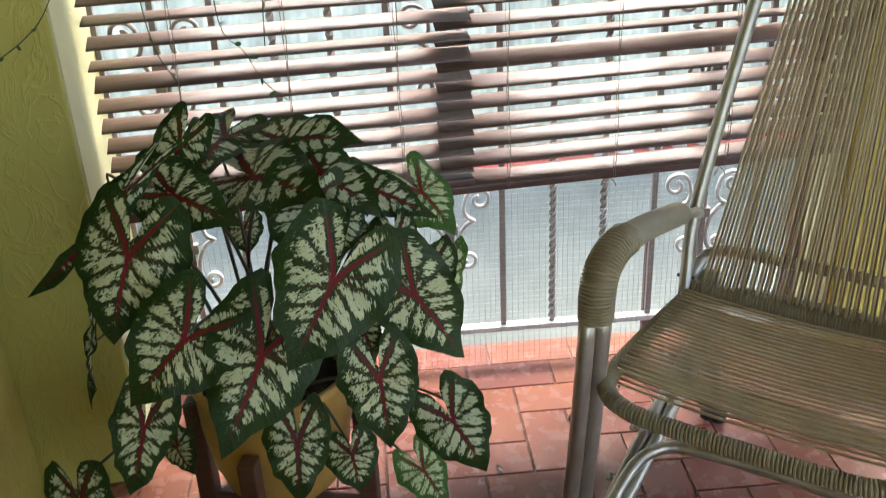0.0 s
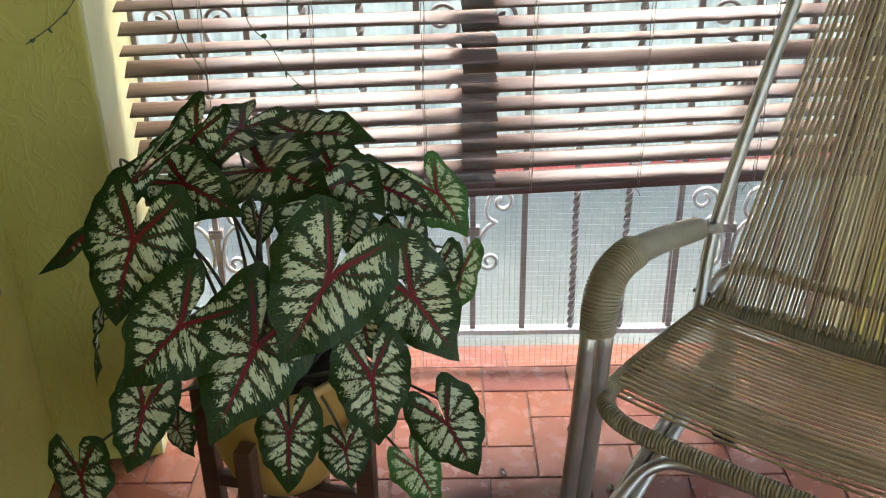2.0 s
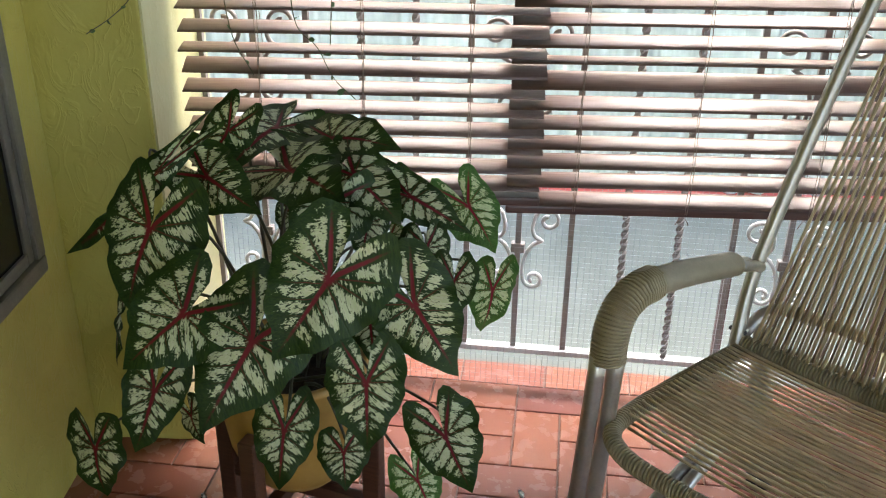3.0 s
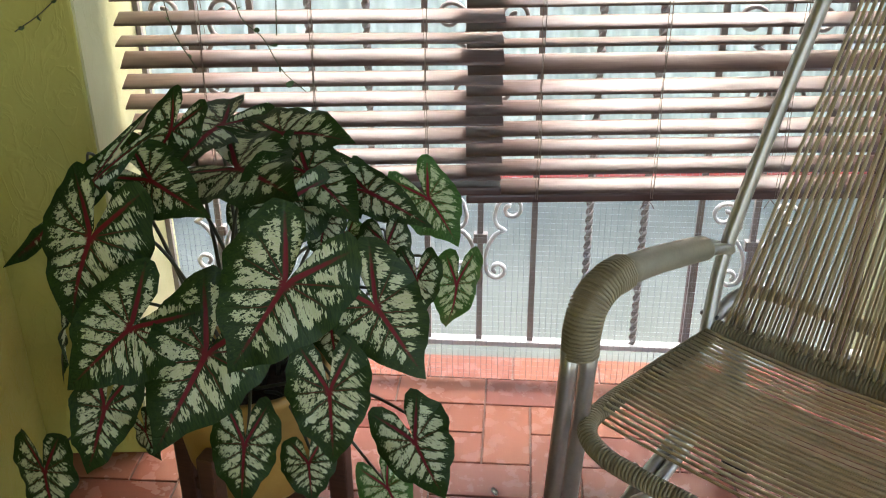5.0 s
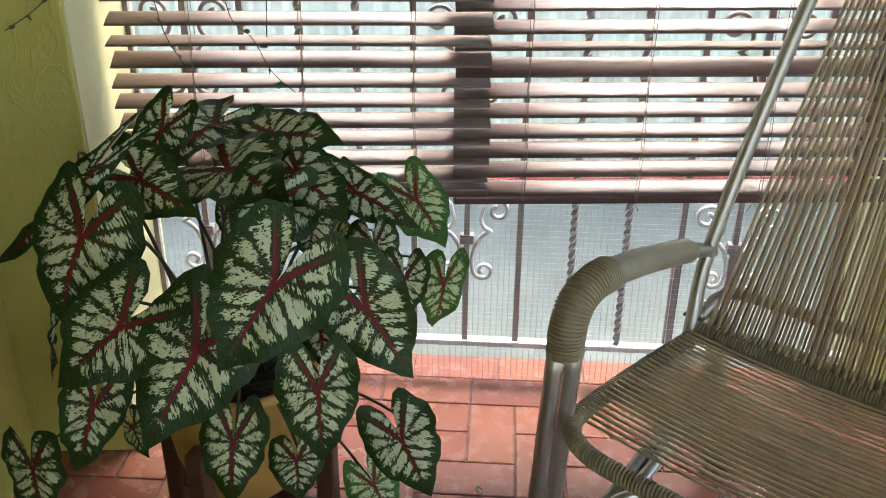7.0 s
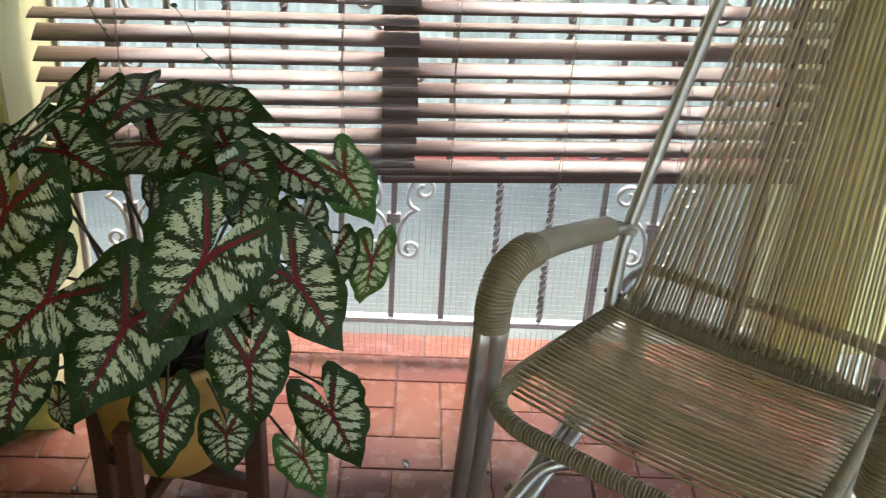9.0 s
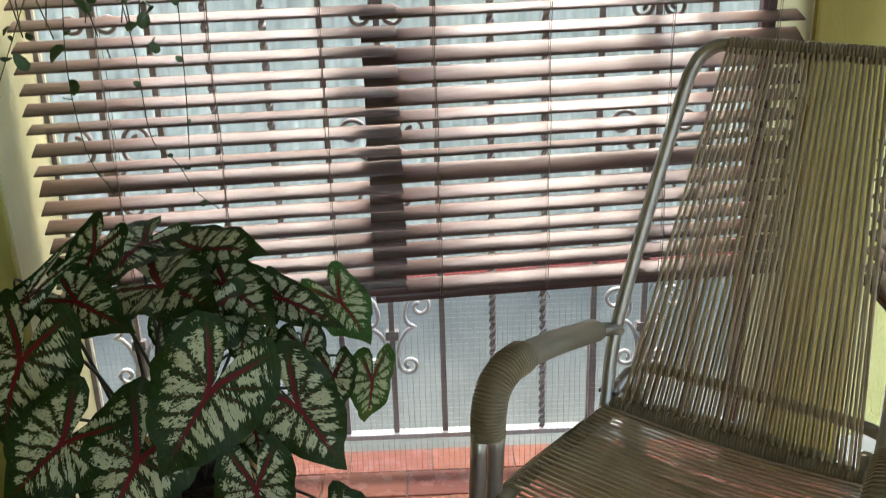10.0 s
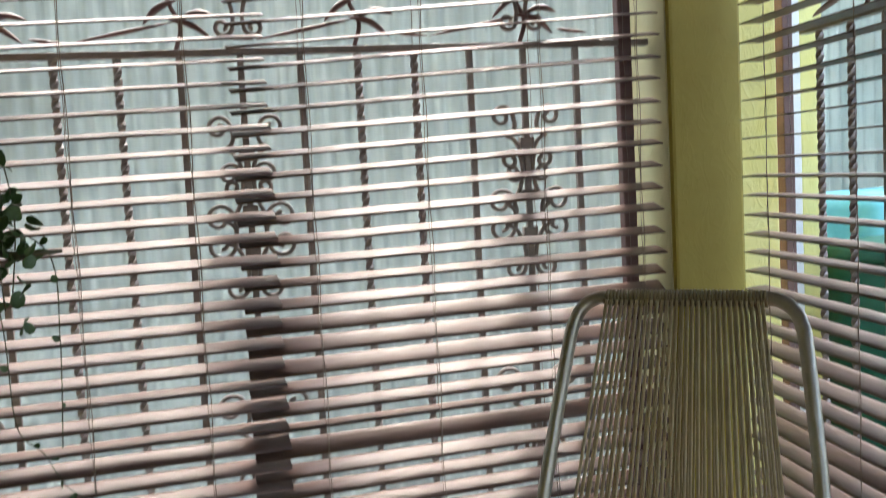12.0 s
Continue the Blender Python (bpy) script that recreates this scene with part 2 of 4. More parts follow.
CORD = plain("olive_plastic_cord", (0.43, 0.35, 0.20), (0.54, 0.45, 0.27), 45, 0.42, 0, 0.1, 0.001)
WRAP = plain("olive_cord_wrap", (0.20, 0.160, 0.082), (0.28, 0.23, 0.125), 30, 0.45, 0, 0.1, 0.001)
CREAM = plain("cream_cord_wrap", (0.64, 0.56, 0.36), (0.74, 0.66, 0.45), 30, 0.45, 0, 0.1, 0.001)
PAD = plain("olive_arm_pad", (0.215, 0.185, 0.12), (0.28, 0.245, 0.16), 20, 0.5, 0, 0.15, 0.001)
RUBBER = plain("black_rubber", (0.02, 0.018, 0.017), (0.04, 0.036, 0.034), 40, 0.6)
STRING = plain("brown_string", (0.20, 0.14, 0.11), (0.30, 0.23, 0.19), 200, 0.8)
POT = plain("yellow_tan_pot", (0.390, 0.218, 0.047), (0.468, 0.281, 0.070), 9, 0.5, 0, 0.1)
STAND = slat_material("brown_stand_wood", (0.058, 0.022, 0.012), (0.109, 0.043, 0.023), 0.4)
SOIL = plain("dark_soil", (0.02, 0.013, 0.009), (0.07, 0.045, 0.03), 60, 0.95, 0, 1.0, 0.01)
LEAF = leaf_material("caladium_leaf", (0.61, 0.63, 0.40), (0.165, 0.010, 0.013), cover=0.528)
LEAF_DARK = leaf_material("caladium_leaf_dark", (0.56, 0.60, 0.40), (0.14, 0.008, 0.014), (0.011, 0.030, 0.004), 0.508)
LEAF_PALE = leaf_material("caladium_leaf_young", (0.54, 0.62, 0.36), (0.19, 0.012, 0.02), (0.03, 0.09, 0.014), 0.52)
STEM = plain("dark_petiole", (0.025, 0.03, 0.014), (0.06, 0.05, 0.025), 40, 0.45)
# grey keeps the unseen ceiling from bouncing light onto the walls
CEILING = plain("low_bounce_grey_ceiling", (0.42, 0.41, 0.37), (0.50, 0.49, 0.44), 6, 0.7, 0, 0.15, 0.002)
VINE = plain("thin_vine_stem", (0.05, 0.05, 0.025), (0.10, 0.09, 0.045), 60, 0.6)
VINELEAF = plain("small_vine_leaf", (0.035, 0.075, 0.020), (0.07, 0.13, 0.04), 60, 0.5)
FRAME = plain("grey_aluminium_frame", (0.12, 0.115, 0.095), (0.19, 0.18, 0.15), 15, 0.45, 0.3)
GLASS = Nodes("dark_window_glass").done((0.012, 0.012, 0.014), 0.12, Specular_IOR_Level=0.25)
CORRUGATED = corrugated_material()
CONCRETE = concrete_material()
REDKERB = plain("red_painted_kerb", (0.42, 0.06, 0.05), (0.52, 0.10, 0.08), 12, 0.7, 0, 0.3)
STONE = plain("white_painted_stone", (0.75, 0.75, 0.73), (0.85, 0.85, 0.83), 12, 0.7, 0, 0.3)
BIN = plain("green_bin_plastic", (0.008, 0.085, 0.05), (0.014, 0.12, 0.075), 8, 0.4)
TEAL = plain("turquoise_plastic", (0.16, 0.56, 0.56), (0.24, 0.66, 0.65), 5, 0.45)


# ---- mesh helpers ----
def part(name, bm, material, parent=None, label="", smooth=True):
    me = bpy.data.meshes.new(name)
    bm.normal_update()
    bm.to_mesh(me)
    bm.free()
    if smooth:
        me.polygons.foreach_set("use_smooth", [True] * len(me.polygons))
    me.materials.append(material)
    ob = new(name, me)
    if parent is not None:
        ob.parent = parent
    if label:
        ob["label"] = label
    return ob


def thing(name, label, category, group="", kind="", m=None):
    ob = new(name)
    ob.empty_display_size = 0.05
    if m is not None:
        ob.matrix_basis = m
    return tagged(ob, label, category, group, kind)


def box(bm, x0, x1, y0, y1, z0, z1, bevel=0.0, m=None):
    r = bmesh.ops.create_cube(bm, size=1)
    for v in r["verts"]:
        v.co = Vector(((x0 + x1) / 2 + v.co.x * (x1 - x0), (y0 + y1) / 2 + v.co.y * (y1 - y0), (z0 + z1) / 2 + v.co.z * (z1 - z0)))
    vs = r["verts"]
    if bevel:
        es = list({e for v in vs for e in v.link_edges})
        vs = bmesh.ops.bevel(bm, geom=es, offset=bevel, segments=2, affect="EDGES", profile=0.6)["verts"]
    if m is not None:
        bmesh.ops.transform(bm, matrix=m, verts=list({v for v in vs if v.is_valid}))
    return bm


def solid(*a, **k):
    return box(bmesh.new(), *a, **k)


def smooth_line(pts, per=8):
    """A Catmull-Rom line through the points."""
    p = [Vector(q) for q in pts]
    p = [2 * p[0] - p[1], *p, 2 * p[-1] - p[-2]]
    out = []
    for a, b, c, d in zip(p, p[1:], p[2:], p[3:]):
        for i in range(per):
            t = i / per
            out.append(0.5 * (2 * b + (c - a) * t + (2 * a - 5 * b + 4 * c - d) * t * t + (3 * b - a - 3 * c + d) * t ** 3))
    return out + [p[-2]]


def resample(pts, gap):
    pts = [Vector(p) for p in pts]
    out, left = [pts[0]], gap
    for a, b in zip(pts, pts[1:]):
        length, at = (b - a).length, 0.0
        while length - at >= left:
            at += left
            out.append(a.lerp(b, at / length))
            left = gap
        left -= length - at
    if (out[-1] - pts[-1]).length > gap * 0.3:
        out.append(pts[-1])
    return out


def sweep(bm, pts, r, n=8, flat=1.0, cap=True):
    """A tube along the points; r is a number or a function of (index, share of the way)."""
    pts = [Vector(p) for p in pts]
    last, rings = None, []
    for i, p in enumerate(pts):
        t = (pts[min(i + 1, len(pts) - 1)] - pts[max(i - 1, 0)]).normalized()
        if last is None:
            ref = Vector((0, 0, 1)) if abs(t.z) < 0.9 else Vector((1, 0, 0))
            a = t.cross(ref).normalized()
        else:
            a = (last - t * last.dot(t)).normalized()
        last, b = a, t.cross(a)
        q = r(i, i / max(1, len(pts) - 1)) if callable(r) else r
        rings.append([bm.verts.new(p + a * math.cos(2 * math.pi * k / n) * q + b * math.sin(2 * math.pi * k / n) * q * flat) for k in range(n)])
    for u, v in zip(rings, rings[1:]):
        for k in range(n):
            bm.faces.new((u[k], u[(k + 1) % n], v[(k + 1) % n], v[k]))
    if cap:
        bm.faces.new(rings[0][::-1])
        bm.faces.new(rings[-1])
    return bm


def coil(bm, pts, r, pitch=0.0056, n=10):
    """A tube wound closely with one cord, turn beside turn."""
    line = [Vector(p) for p in resample(pts, pitch / n)]
    last, helix, core = None, [], []
    for i, p in enumerate(line):
        t = (line[min(i + 1, len(line) - 1)] - line[max(i - 1, 0)]).normalized()
        if last is None:
            a = t.cross(Vector((0, 0, 1)) if abs(t.z) < 0.9 else Vector((1, 0, 0))).normalized()
        else:
            a = (last - t * last.dot(t)).normalized()
        last, b = a, t.cross(a)
        q = 2 * math.pi * i / n
        helix.append(p + (a * math.cos(q) + b * math.sin(q)) * (r - pitch * 0.48))
        if i % n == 0 or i == len(line) - 1:
            core.append(p)
    sweep(bm, helix, pitch * 0.485, 5)
    return sweep(bm, core, r - pitch * 0.62, 10)


def lathe(bm, profile, n=40):
    rings = []
    for r, z in profile:
        rings.append([bm.verts.new((r * math.cos(2 * math.pi * k / n), r * math.sin(2 * math.pi * k / n), z)) for k in range(n)])
    for u, v in zip(rings, rings[1:]):
        for k in range(n):
            bm.faces.new((u[k], u[(k + 1) % n], v[(k + 1) % n], v[k]))
    bm.faces.new(rings[0][::-1])
    bm.faces.new(rings[-1])
    return bm


def structure(name, bm, material, label, category, smooth=False):
    return tagged(part(name, bm, material, None, "", smooth), label, category, "", "structure")


# ---- the porch: floor, walls, ceiling ----
slab = solid(-1.6, 1.125, -2.0, 2.25, -0.16, -0.004)
for v in slab.verts:
    if v.co.y > 0:
        v.co.y = 2.310 - 0.10 * (v.co.x - 0.035)
structure("floor", slab, GROUT, "grout bed under terracotta floor tiles", "floor")
# out of view; its overhang and grey tone limit the light inside
structure("ceiling", solid(-1.6, 1.60, -2.0, 2.56, 2.5, 2.62), CEILING, "unseen grey plaster porch ceiling, toned down to cut bounced light", "ceiling")
west = bmesh.new()
for q in ((1.34, 1.951, 0.0, 0.476), (1.34, 1.951, 1.784, 2.5), (1.859, 1.951, 0.476, 1.784), (1.34, 1.361, 0.476, 1.784)):
    box(west, -1.05, -0.93, *q)
structure("wall_west", west, YELLOW, "yellow-green stucco side wall with a window", "wall")
structure("wall_return", solid(-1.05, -0.716, 1.952, 2.36, 0.0, 2.5, bevel=0.004), YELLOW, "rough yellow stucco pier beside the blinds", "wall")
structure("wall_pier", solid(-1.50, -0.82, 1.20, 1.34, 0.0, 2.5, bevel=0.01), YELLOW, "bright yellow stucco wall corner", "wall")
structure("wall_west_rear", solid(-1.60, -1.50, -2.0, 1.34, 0.0, 2.5), YELLOW, "plain yellow stucco side wall", "wall")
structure("wall_rear_a", solid(-1.6, -0.50, -2.12, -2.0, 0.0, 2.5), YELLOW, "plain yellow rear wall", "wall")
structure("wall_rear_b", solid(0.40, 1.25, -2.12, -2.0, 0.0, 2.5), YELLOW, "plain yellow rear wall", "wall")
structure("wall_rear_lintel", solid(-0.50, 0.40, -2.12, -2.0, 2.1, 2.5), YELLOW, "plain yellow wall over the rear opening", "wall")
# thin added sheets on the jambs; their paler colour stands for daylight
structure("reveal_west", solid(-0.7155, -0.711, 1.9565, 2.355, 0.0, 2.5), REVEAL_LIT, "thin sheet on the window reveal, its daylight put into a paler cream", "reveal")
structure("reveal_east", solid(0.901, 0.9045, 2.064, 2.262, 0.0, 2.5), REVEAL_LIT, "thin sheet on the window reveal, its daylight put into a paler cream", "reveal")
structure("corner_pillar", solid(0.905, 1.086, 2.052, 2.27, 0.0, 2.5, bevel=0.008), YELLOW_SMOOTH, "smooth ochre-yellow plastered corner pillar", "pillar")
# brighter stucco than the pillar's: side daylight painted into the flange
structure("corner_flange", solid(1.0865, 1.270, 2.17, 2.268, 0.0, 2.5, bevel=0.006), YELLOW_OUT, "yellow outer edge of the corner pillar, side daylight put into its brighter colour", "pillar")

# side opening runs a little askew from the corner pillar
SIDE = Matrix.Translation((1.105, 2.03, 0)) @ pose(0, 0, 0, 0, 0, -90 - 10.8)
structure("wall_east", solid(0.72, 0.85, -2.0, 0.17, 0.0, 2.5), YELLOW, "plain yellow side wall", "wall")

# window in the side wall
win = thing("window_1", "grey aluminium window with dark glass", "window", "", "structure")
for nm, q in (("window_frame", (-0.972, -0.924, 1.36, 1.860, 0.475, 0.510)), ("window_frame", (-0.972, -0.924, 1.825, 1.860, 0.510, 1.75)),
              ("window_frame", (-0.972, -0.924, 1.36, 1.395, 0.510, 1.75)), ("window_frame", (-0.972, -0.924, 1.36, 1.860, 1.75, 1.785))):
    part(nm, solid(*q, bevel=0.006), FRAME, win, "", False)
part("sash", solid(-0.952, -0.932, 1.800, 1.825, 0.512, 1.748, bevel=0.003), FRAME, win, "", False)
part("sash", solid(-0.952, -0.932, 1.397, 1.800, 0.512, 0.537, bevel=0.003), FRAME, win, "", False)
part("pane", solid(-0.945, -0.939, 1.397, 1.800, 0.537, 1.748), GLASS, win, "dark glass", False)

# ---- outside ----
structure("ground", solid(-90, 90, -90, 120, -0.30, -0.162), CONCRETE, "wet grey concrete yard", "ground")


def corrugated(name, x0, x1, y, z0, z1, pitch=0.076, depth=0.018):
    bm, cols = bmesh.new(), []
    k = int((x1 - x0) / pitch * 6)
    for i in range(k + 1):
        x = x0 + (x1 - x0) * i / k
        yy = y + depth * math.sin(2 * math.pi * x / pitch)
        cols.append((bm.verts.new((x, yy, z0)), bm.verts.new((x, yy, z1))))
    for a, b in zip(cols, cols[1:]):
        bm.faces.new((a[0], b[0], b[1], a[1]))
    bmesh.ops.solidify(bm, geom=bm.faces[:], thickness=0.004)
    return structure(name, bm, CORRUGATED, "pale corrugated metal sheet fence streaked with grey", "fence", True)


corrugated("backdrop_fence", -4.0, 2.7, 3.92, -0.16, 2.95, 0.068, 0.016)
corrugated("backdrop_fence_side", 2.6, 5.5, 4.35, -0.16, 3.25)
structure("kerb", solid(-4.0, 1.9, 3.76, 3.84, -0.162, -0.125, bevel=0.008), REDKERB, "red painted kerb along the yard", "kerb")
rock = random.Random(4)
for i in range(5):
    bm = bmesh.new()
    bmesh.ops.create_icosphere(bm, subdivisions=2, radius=0.05)
    for v in bm.verts:
        v.co *= 0.8 + 0.35 * noise.noise(v.co * 22 + Vector((i * 7, 0, 0)))
        v.co.z *= 0.7
    ob = tagged(part("painted_stone", bm, STONE), "white painted stone on the red kerb", "stone", "stones on the kerb")
    ob.location = (0.95 + 0.115 * i + rock.uniform(-0.03, 0.03), 3.80, -0.098)

house = thing("neighbour_house", "yellow stucco house next door, its white corner trim", "house")
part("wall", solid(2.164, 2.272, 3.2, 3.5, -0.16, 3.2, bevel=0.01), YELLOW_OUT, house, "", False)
part("trim", solid(2.10, 2.161, 3.19, 3.49, -0.16, 3.2, bevel=0.004), STONE, house, "white corner trim", False)


def wheelie_bin(x, y, turn, h=1.05):
    t = thing("wheeled_bin", "dark green plastic wheeled bin with closed lid in the yard", "bin", "bins in the yard", "", pose(x, y, -0.16, 0, 0, turn))
    bm = solid(-0.27, 0.27, -0.30, 0.30, 0.06, h - 0.06, bevel=0.02)
    for v in bm.verts:
        k = 0.78 + 0.22 * v.co.z / h
        v.co.x *= k
        v.co.y *= k
    part("body", bm, BIN, t)
    part("lid", solid(-0.29, 0.29, -0.33, 0.32, h - 0.058, h, bevel=0.018), BIN, t)
    part("handle", sweep(bmesh.new(), [(-0.22, 0.33, h - 0.05), (-0.22, 0.37, h - 0.07), (0.22, 0.37, h - 0.07), (0.22, 0.33, h - 0.05)], 0.014), BIN, t)
    for s in (-1, 1):
        part("wheel", sweep(bmesh.new(), [(s * 0.22, 0.24, 0.1), (s * 0.28, 0.24, 0.1)], 0.1, 20), RUBBER, t, "black wheel")
    return t


wheelie_bin(2.62, 3.10, 4, 1.14)
wheelie_bin(2.55, 2.42, -8, 1.10)
wheelie_bin(2.62, 1.72, 5, 1.10)
tarp = bmesh.new()
box(tarp, -0.5, 0.5, -0.35, 0.35, 0, 1.27, 0.06)
for v in tarp.verts:
    v.co.z += 0.05 * noise.noise(v.co * 3)
tq = tagged(part("water_tank", tarp, TEAL), "turquoise plastic water tank behind the bins", "tank")
tq.location = (3.25, 3.85, -0.12)


# ---- wrought-iron grille ----
X0 = 0.13


def spiral(cx, cz, r0, r1, a0, turns, y, k=22):
    return [(cx + (r0 + (r1 - r0) * i / k) * math.cos(a0 + turns * 2 * math.pi * i / k), y, cz + (r0 + (r1 - r0) * i / k) * math.sin(a0 + turns * 2 * math.pi * i / k)) for i in range(k + 1)]


def scroll(s, x, z, k=1.0, flip=1, y=0.0):
    """One side of an S scroll: a large volute on top, a waist with a pointed knee, a small volute at the foot."""
    top = spiral(0.067, 0.072, 0.008, 0.032, radians(90), 1.25, y)
    foot = spiral(0.039, -0.080, 0.025, 0.007, radians(180), 1.2, y)
    upper = smooth_line([top[-1], (0.031, y, 0.050), (0.038, y, 0.030), (0.055, y, 0.020)], 4)
    lower = smooth_line([(0.055, y, 0.020), (0.034, y, 0.008), (0.019, y, -0.018), (0.012, y, -0.050), foot[0]], 4)
    return [(x + s * k * p[0], p[1], z + flip * k * p[2]) for p in (*top, *upper[1:], *lower[1:-1], *foot)]


def grille(name, m, left, right, phase, label):
    """Bars every 12 cm; every fifth carries scrolls, the pair between is twisted."""
    g = thing(name, label, "grille", "", "structure", m)
    bar = lambda q, nm="rail": part(nm, solid(*q, bevel=0.0025), IRON, g, "", False)
    # lighter tone paints the daylight that falls on the rail
    part("bottom_rail", solid(left, right, -0.014, 0.014, 0.094, 0.108, bevel=0.0025), LITIRON, g, "bottom rail of the grille, daylight on it put into a lighter colour", False)
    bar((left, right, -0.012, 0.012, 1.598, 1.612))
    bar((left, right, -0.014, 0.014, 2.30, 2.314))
    k0, k1 = math.ceil((left - phase) / 0.12), math.floor((right - phase) / 0.12)
    straight = twisted = None
    for k in range(k0, k1 + 1):
        x, kind = phase + 0.12 * k, (k + 1) % 5
        if kind in (2, 3):
            if twisted is None:
                bm, ring = bmesh.new(), []
                for i in range(150):
                    z = 0.109 + (1.597 - 0.109) * i / 149
                    a = 2 * math.pi * z / 0.085
                    ring.append([bm.verts.new((0.0072 * math.cos(a + j * math.pi / 2) * 1.25, 0.0072 * math.sin(a + j * math.pi / 2) * 1.25, z)) for j in range(4)])
                for u, v in zip(ring, ring[1:]):
                    for j in range(4):
                        bm.faces.new((u[j], u[(j + 1) % 4], v[(j + 1) % 4], v[j]))
                twisted = part("twisted_bar", bm, IRON, g, "", False)
                twisted.location.x = x
            else:
                o = new("twisted_bar", twisted.data)
                o.parent, o.location.x = g, x
        else:
            if straight is None:
                straight = part("bar", solid(-0.0065, 0.0065, -0.0065, 0.0065, 0.109, 1.597, bevel=0.001), IRON, g, "", False)
                straight.location.x = x
            else:
                o = new("bar", straight.data)
                o.parent, o.location.x = g, x
        o = None
        if kind == 0:
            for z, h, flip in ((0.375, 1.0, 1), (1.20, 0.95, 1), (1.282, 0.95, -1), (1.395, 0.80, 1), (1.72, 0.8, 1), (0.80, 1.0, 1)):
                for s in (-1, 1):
                    # low scrolls get the lit tone, upper ones the backlit tone
                    part("scroll", sweep(bmesh.new(), scroll(s, x, z, h, flip), 0.0062, 6, 0.8), LITIRON if z < 0.6 else IRON, g)
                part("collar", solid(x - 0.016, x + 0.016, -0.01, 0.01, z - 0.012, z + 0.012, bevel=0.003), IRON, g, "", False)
    for k in range(int((right - left) / 0.36)):
        x = left + 0.24 + 0.36 * k
        spray = (((-0.20, 1.630), (-0.10, 1.648), (0.0, 1.668), 0.011), ((-0.01, 1.672), (0.035, 1.660), (0.075, 1.630), 0.017), ((0.0, 1.668), (0.045, 1.684), (0.085, 1.676), 0.016),
                 ((-0.06, 1.664), (-0.03, 1.694), (0.01, 1.712), 0.015), ((0.085, 1.640), (0.11, 1.634), (0.155, 1.630), 0.010))
        for p, q, r, w in spray:
            # dark tone puts the sprays' backlight into their colour
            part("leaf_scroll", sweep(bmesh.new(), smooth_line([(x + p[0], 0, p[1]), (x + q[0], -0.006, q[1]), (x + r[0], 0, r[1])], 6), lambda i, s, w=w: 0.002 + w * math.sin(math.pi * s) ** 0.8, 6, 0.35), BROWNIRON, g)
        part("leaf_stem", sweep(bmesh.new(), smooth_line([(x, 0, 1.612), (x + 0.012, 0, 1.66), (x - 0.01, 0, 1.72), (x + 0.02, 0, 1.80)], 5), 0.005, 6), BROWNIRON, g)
    return g


FRONT = Matrix.Translation((0.134, 2.209, 0)) @ pose(0, 0, 0, 0, 0, -5.8) @ Matrix.Translation((-0.134, 0, 0))
grille("front_grille", FRONT, -0.715, 0.90, X0, "grey painted wrought-iron grille with twisted bars and scrolls")
grille("side_grille", SIDE @ Matrix.Translation((0, 0.10, 0)), 0.03, 1.9, -0.025, "grey painted wrought-iron side grille with scrolls")
structure("grille_post", solid(0.828, 0.858, -0.013, 0.015, 0.0, 2.3, bevel=0.003, m=FRONT), BROWNIRON, "dark brown square grille post", "post")
structure("grille_post_side", solid(1.304, 1.334, 2.19, 2.22, -0.16, 2.3, bevel=0.003), BROWNIRON, "dark brown square grille post", "post")
structure("grille_stub", solid(0.484, 0.504, 0.014, 0.034, 0.0, 0.37, bevel=0.003, m=FRONT), BROWNIRON, "short brown square post behind the chair", "post")


def wire_mesh(name, m, w, h, gap=0.0135):
    bm, r = bmesh.new(), 0.00033
    for i in range(int(w / gap) + 1):
        x = i * gap
        sweep(bm, [(x, 0, 0), (x + 0.002 * math.sin(i), 0.001, h / 2), (x, 0, h)], r, 3)
    for j in range(int(h / gap) + 1):
        z = j * gap
        sweep(bm, [(0, 0.001, z), (w / 2, 0.001, z + 0.0015 * math.sin(j * 2.1)), (w, 0.001, z)], r, 3)
    ob = tagged(part(name, bm, WIRE), "fine galvanised wire mesh tied to the grille", "wire mesh", "", "stuff")
    ob.matrix_basis = m
    return ob


wire_mesh("wire_mesh", FRONT @ Matrix.Translation((-0.70, -0.0155, 0.002)), 1.58, 0.66)
wire_mesh("wire_mesh_side", SIDE @ Matrix.Translation((0.1, 0.085, 0.002)), 1.5, 0.66)


# ---- wooden blinds ----
def slat_mesh(length, width=0.050, crown=0.0010, thick=0.0024):
    bm, rings = bmesh.new(), []
    sect = []
    for i in range(7):
        y = -width / 2 + width * i / 6
        sect.append((y, crown * (1 - (2 * y / width) ** 2) + thick / 2))
    low = [(y, z - thick) for y, z in reversed(sect)]
    prof = sect + low
    for x in (0.0, length * 0.33, length * 0.66, length):
        rings.append([bm.verts.new((x, y, z + (0.0012 if 0.1 < x / length < 0.9 else 0))) for y, z in prof])
    n = len(prof)
    for u, v in zip(rings, rings[1:]):
        for k in range(n):
            bm.faces.new((u[k], v[k], v[(k + 1) % n], u[(k + 1) % n]))
    bm.faces.new(rings[0])
    bm.faces.new(rings[-1][::-1])
    bmesh.ops.recalc_face_normals(bm, faces=bm.faces[:])
    return bm


